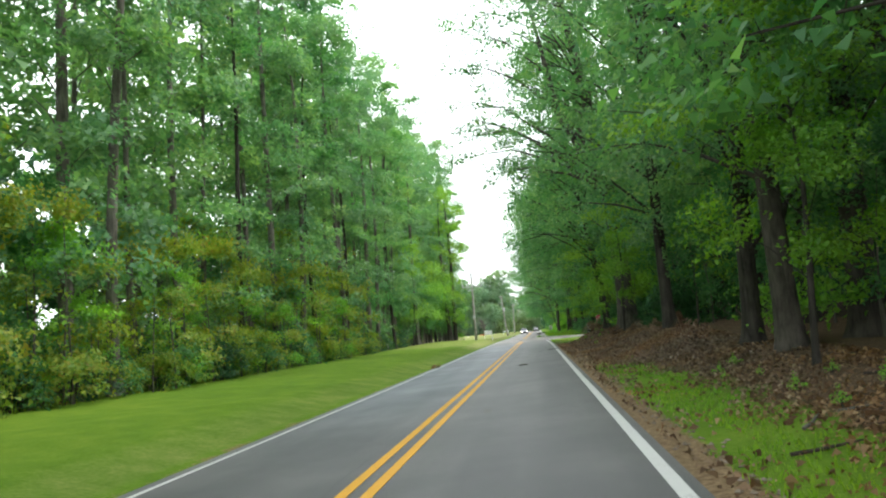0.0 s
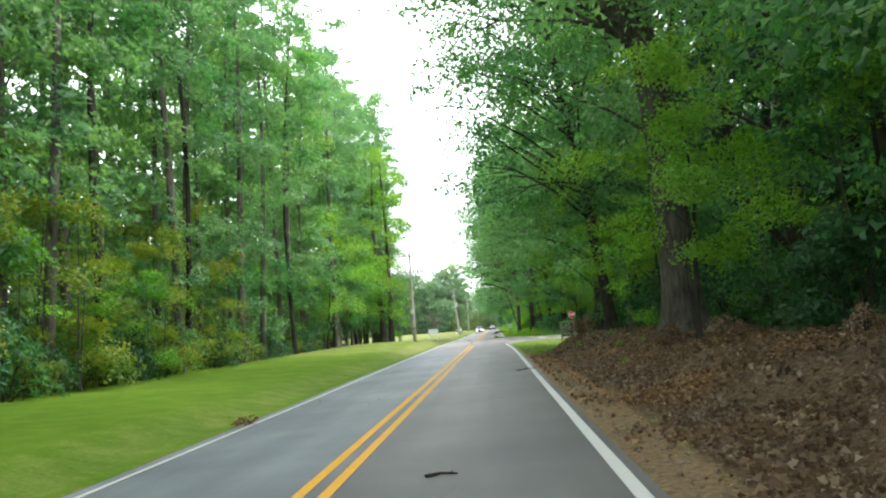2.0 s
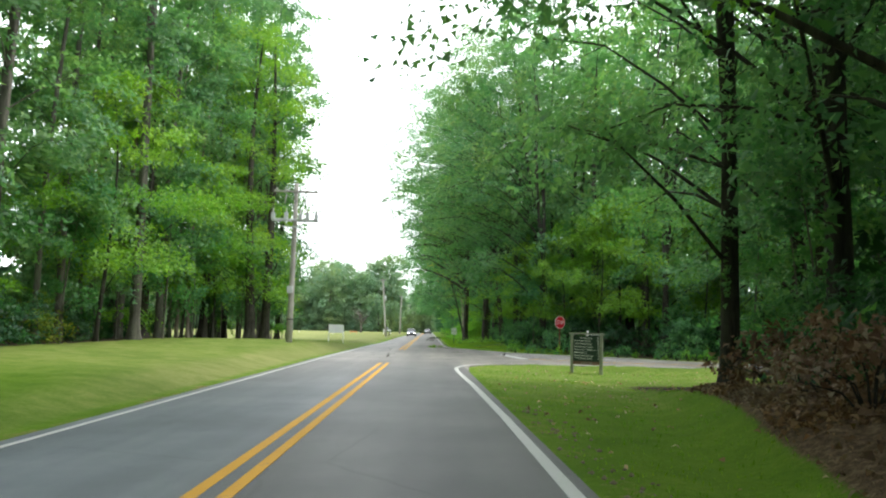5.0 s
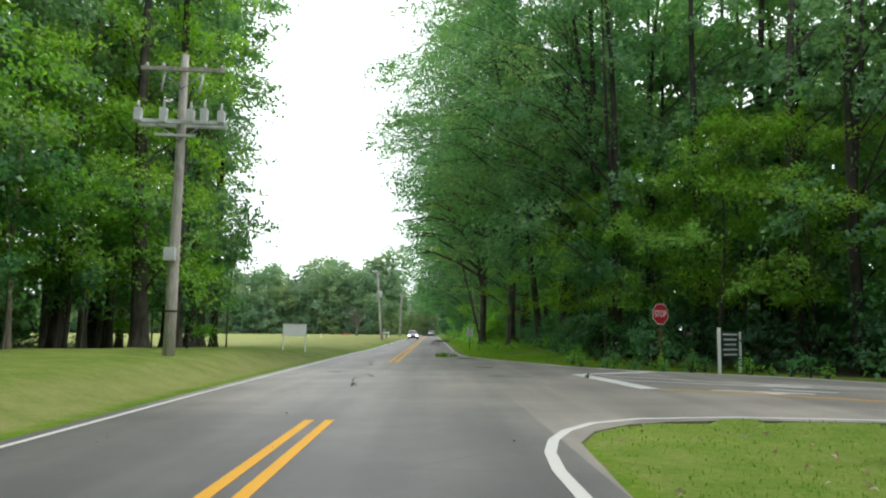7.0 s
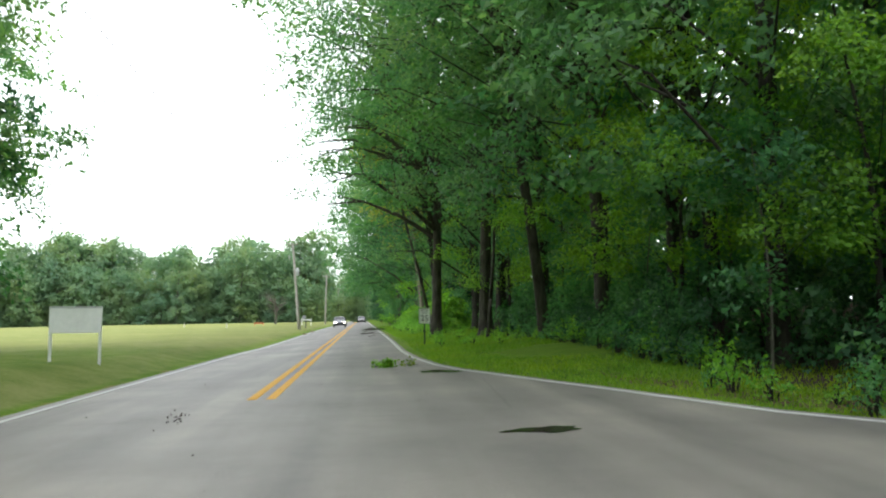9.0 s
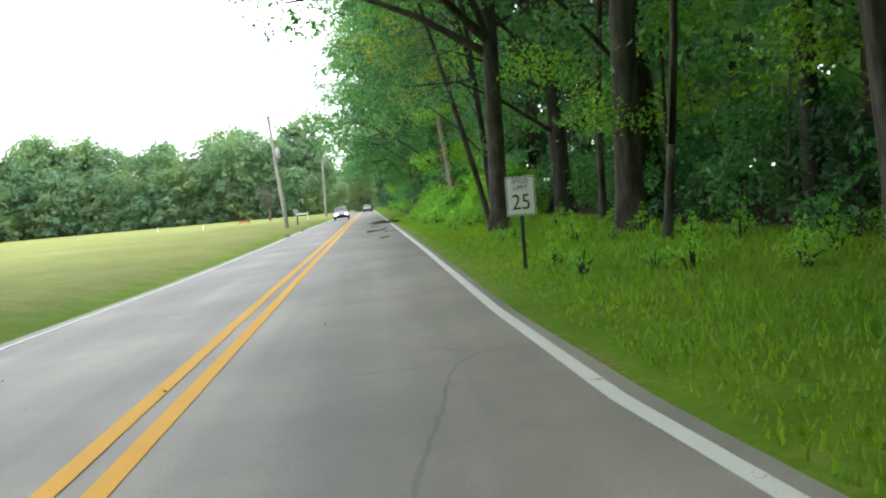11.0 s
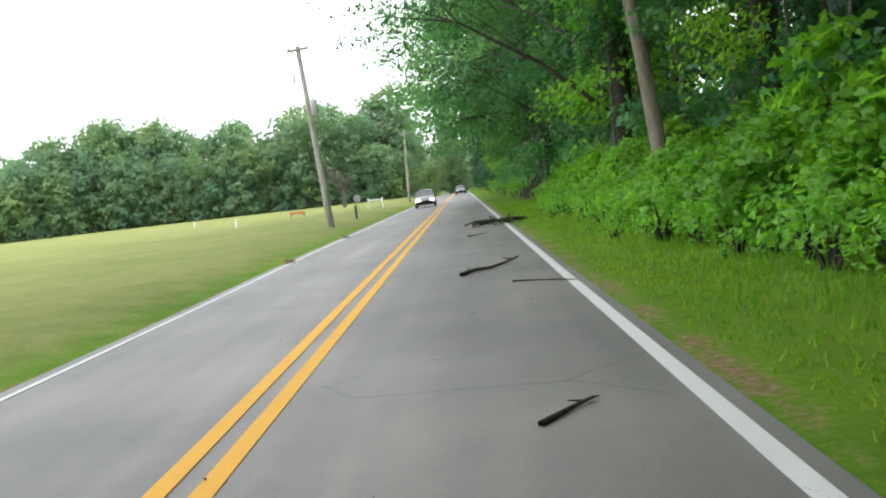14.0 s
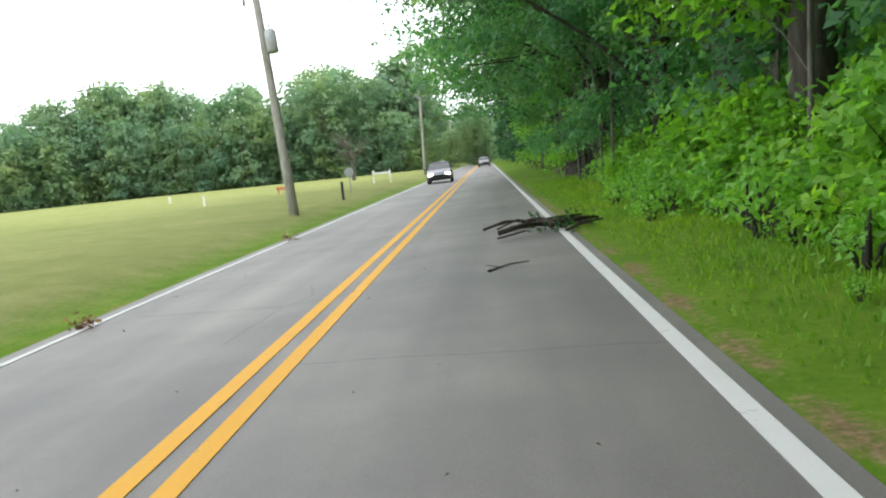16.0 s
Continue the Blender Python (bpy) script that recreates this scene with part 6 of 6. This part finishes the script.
blotch("puddle", 3.43, 102.15, 0.75, 0.4, 20, M_WET, "small muddy puddle in a worn hollow of the asphalt", "puddle", 1)
blotch("puddle", 3.22, 110.7, 0.75, 0.85, -25, M_WET, "muddy puddle at the edge of the asphalt", "puddle", 2)
blotch("tar_patch", 3.4, 97.0, 0.6, 0.5, 35, M_PATCH, "dark ragged patch in the asphalt", "patch", 3)
blotch("tar_patch", 3.9, 96.6, 1.1, 0.22, -12, M_PATCH, "dark ragged seam in the asphalt", "patch", 4)
blotch("tar_patch", -1.33, 99.2, 0.5, 0.6, 0, M_PATCH, "dark ragged seam in the asphalt", "patch", 5)
blotch("tar_patch", -0.1, 97.2, 0.14, 1.6, 8, M_PATCH, "dark ragged seam in the asphalt", "patch", 6)
blotch("tar_patch", 0.9, 18.5, 0.16, 0.5, 0, M_PATCH, "dark ragged patch in the asphalt", "patch", 7)

# dead leaves covering the bank
rl = np.random.default_rng(21)


def scatter(n, xr, yr, weight):
    x, y = rl.uniform(*xr, n), rl.uniform(*yr, n)
    keep = rl.uniform(0, 1, n) < weight(x, y)
    x, y = x[keep], y[keep]
    return x, y, land(x, y)


def bare(x, y):
    return 1 - 0.93 * np.exp(-(((x - 4.95) / 0.5) ** 2 + ((y - 50.6) / 1.2) ** 2) ** 1.5) - 0.93 * np.exp(-(((x - 5.1) / 0.5) ** 2 + ((y - 47.9) / 0.9) ** 2) ** 1.5)


x, y, z = scatter(118000, (3.15, 7.4), (6, 72), lambda x, y: bare(x, y) * (0.6 + 0.4 * step(18, 30, y)) * (0.2 + 0.8 * step(np.interp(y, [22, 27, 30, 72], [4.2, 4.0, 3.4, 3.8]), np.interp(y, [22, 27, 30, 72], [4.9, 4.7, 4.3, 4.8]), x)) * (1 - step(-0.8, 0.6, y - lawn_edge(x))) * (0.22 + 0.78 * (np.sin(x * 2.1 + y * 0.7) * np.sin(y * 0.9 - x) > -0.25)))
c = np.stack([x, y, z + rl.uniform(0.0, 0.05, len(x))], -1)
nn = rl.normal(0, 0.7, (len(x), 3))
nn[:, 2] += 1
tagged(new("leaf_litter", quads_mesh("leaf_litter", leaf_arrays(rl, c, nn, 0.03 + 0.105 * rl.uniform(0, 1, len(x)) ** 1.7, 0.6, 0.3), M_LITTER)), "brown and tan dead leaves strewn over the bank", "leaf litter", kind="stuff")
for k in range(20):
    bx, by = rl.uniform(4.0, 6.3), rl.uniform(24, 62) if k > 5 else rl.uniform(10, 18)
    a, ln, r = rl.uniform(-0.6, 1.4), rl.uniform(0.35, 1.1), rl.uniform(0.010, 0.022)
    P = []
    for q in (-0.5, -0.1, 0.25, 0.5):
        px, py = bx + math.cos(a) * ln * q, by + math.sin(a) * ln * q + rl.normal(0, 0.03)
        P.append((px, py, ground_z(px, py) + r + 0.015))
    ob = thing("fallen_stick", "grey-brown dead branch among the leaf litter", "stick", "dead branches on the bank")
    part("bark", rod("bark", P, [r, r * 0.9, r * 0.7, r * 0.4], M_BARK_GREY if k % 3 else M_STICK, 6), ob)

for name, label, P, rr, mat in (("fallen_limb", "dark dead limb propped against the undergrowth", ((8.7, 46.4, 3.3), (9.3, 46.3, 2.3), (10.1, 46.1, 1.1), (10.9, 46.0, -0.05)), (0.05, 0.09, 0.11, 0.13), M_BARK),
                                ("fallen_limb", "pale bare branch lying on the brush", ((10.2, 44.9, 0.75), (10.9, 44.8, 0.8), (11.6, 44.8, 0.7), (12.3, 44.7, -0.05)), (0.015, 0.03, 0.035, 0.04), M_BARK_PALE)):
    ob = thing(name, label, "branch", "dead branches on the bank")
    part("bark", rod("bark", [(px, py, ground_z(px, py) + h) for px, py, h in P], list(rr), mat, 8), ob)

# blades and weeds
M_GRASS = leaf_mat("grass_blade", [(0.0, (0.110, 0.240, 0.022)), (0.5, (0.190, 0.350, 0.036)), (1.0, (0.300, 0.430, 0.060))], (1.2, 1.3, 0.5), 0.2)
def blades(name, x, y, hgt, wid, mat, label):
    n = len(x)
    z = land(x, y)
    a = rl.uniform(0, 2 * np.pi, n)
    lean = rl.normal(0, 0.35, (n, 2)) * hgt[:, None]
    w = wid[:, None] * np.stack([np.cos(a), np.sin(a)], -1)
    b = np.stack([x, y], -1)
    z3 = z[:, None]
    v = np.stack([np.concatenate([b - w, z3 - 0.01], 1), np.concatenate([b + w, z3 - 0.01], 1),
                  np.concatenate([b + w * 0.3 + lean, z3 + hgt[:, None]], 1), np.concatenate([b - w * 0.3 + lean, z3 + hgt[:, None] * 0.97], 1)], 1).reshape(-1, 3)
    tagged(new(name, quads_mesh(name, v, mat)), label, "grass", kind="stuff")


x, y, z = scatter(40000, (3.15, 7.6), (117, 178), lambda x, y: step(3.25, 3.6, x) * (1 - 0.5 * step(140, 150, y) * step(5, 5.6, x)))
blades("verge_grass", x, y, rl.uniform(0.03, 0.11, len(x)) * (0.5 + 0.7 * step(3.4, 4.6, x)), rl.uniform(0.008, 0.022, len(x)), M_GRASS, "ragged bright green grass and weeds on the verge")
x, y, z = scatter(42000, (3.4, 12.5), (96, 118), lambda x, y: (~on_side_road(x, y, 0.15)) * (y > 90) * (1 - step(curve_y(FAR_EDGE, x) + 7.5, curve_y(FAR_EDGE, x) + 9.5, y)) * (y > curve_y(FAR_EDGE, x)))
blades("verge_grass", x, y, rl.uniform(0.025, 0.08, len(x)), rl.uniform(0.008, 0.02, len(x)), M_GRASS, "uneven green grass past the junction")
x, y, z = scatter(9000, (3.3, 5.4), (6, 29.3), lambda x, y: (np.sin(x * 1.9 + y * 0.35) * np.sin(y * 0.45 + 1) > -0.3) * step(3.3, 3.6, x) * (1 - step(4.1, 4.8, x)) * 0.9)
blades("verge_grass", x, y, rl.uniform(0.02, 0.07, len(x)), rl.uniform(0.008, 0.02, len(x)), M_GRASS, "tufts of grass among dead leaves")
x, y, z = scatter(14000, (-13.2, -3.2), (9, 60), lambda x, y: 0.9 * np.exp(-((x + 12.2) / 0.7) ** 2))
blades("verge_grass", x, y, np.where(x < -11, rl.uniform(0.08, 0.35, len(x)), rl.uniform(0.03, 0.07, len(x))), rl.uniform(0.008, 0.02, len(x)), M_GRASS, "mown grass, taller at the foot of the wood")
x, y, z = scatter(20000, (3.2, 13), (57, 86.6), lambda x, y: (y > lawn_edge(x)) * (~on_side_road(x, y, 0.05)) * (0.3 + 0.7 * (np.sin(x * 1.3) * np.sin(y * 1.7 + x) > -0.4)))
blades("verge_grass", x, y, rl.uniform(0.015, 0.04, len(x)), rl.uniform(0.005, 0.012, len(x)), M_GRASS, "short mown grass of the corner")
x, y, z = scatter(600, (3.4, 12), (60, 86.5), lambda x, y: (y > lawn_edge(x)) * (~on_side_road(x, y, 0.1)) * 0.8)
c = np.stack([x, y, z + 0.015], -1)
nn = rl.normal(0, 0.4, (len(x), 3))
nn[:, 2] += 1
tagged(new("scattered_leaves", quads_mesh("scattered_leaves", leaf_arrays(rl, c, nn, rl.uniform(0.05, 0.13, len(x)), 0.6, 0.25), M_LEAF_BROWN)), "pale dead leaves scattered on the mown corner", "leaf litter", kind="stuff")

# crumbs of leaf and bark on the asphalt
x, y = rl.uniform(-2.8, 2.8, 420), np.concatenate([rl.uniform(42, 62, 170), rl.uniform(84, 165, 250)])
c = np.stack([x, y, road_z(x, y) + 0.012], -1)
nn = rl.normal(0, 0.35, (420, 3))
nn[:, 2] += 1
tagged(new("leaf_crumbs", quads_mesh("leaf_crumbs", leaf_arrays(rl, c, nn, rl.uniform(0.015, 0.05, 420), 0.5, 0.2), M_STICK)), "dark crumbs of leaf and bark on the road", "leaf litter", kind="stuff")

# grit and pebbles along the asphalt's edge
x, y, z = scatter(1500, (3.13, 3.9), (8, 70), lambda x, y: np.exp(-((x - 3.4) / 0.25) ** 2))
P = []
for px, py, pz in zip(x, y, z):
    s = rl.uniform(0.012, 0.04)
    P.append((px, py, pz + s * 0.3, s))
v, f = [], []
for px, py, pz, s in P:
    b = len(v)
    o = rl.uniform(0.6, 1.2, 6) * s
    v += [(px + o[0], py, pz), (px, py + o[1], pz), (px - o[2], py, pz), (px, py - o[3], pz), (px, py, pz + o[4] * 0.7), (px, py, pz - o[5] * 0.5)]
    for i in range(4):
        f += [(b + i, b + (i + 1) % 4, b + 4), (b + (i + 1) % 4, b + i, b + 5)]
tagged(new("roadside_gravel", mesh_from("roadside_gravel", v, f, M_STONE)), "pale grit and pebbles along the asphalt", "gravel", kind="stuff")
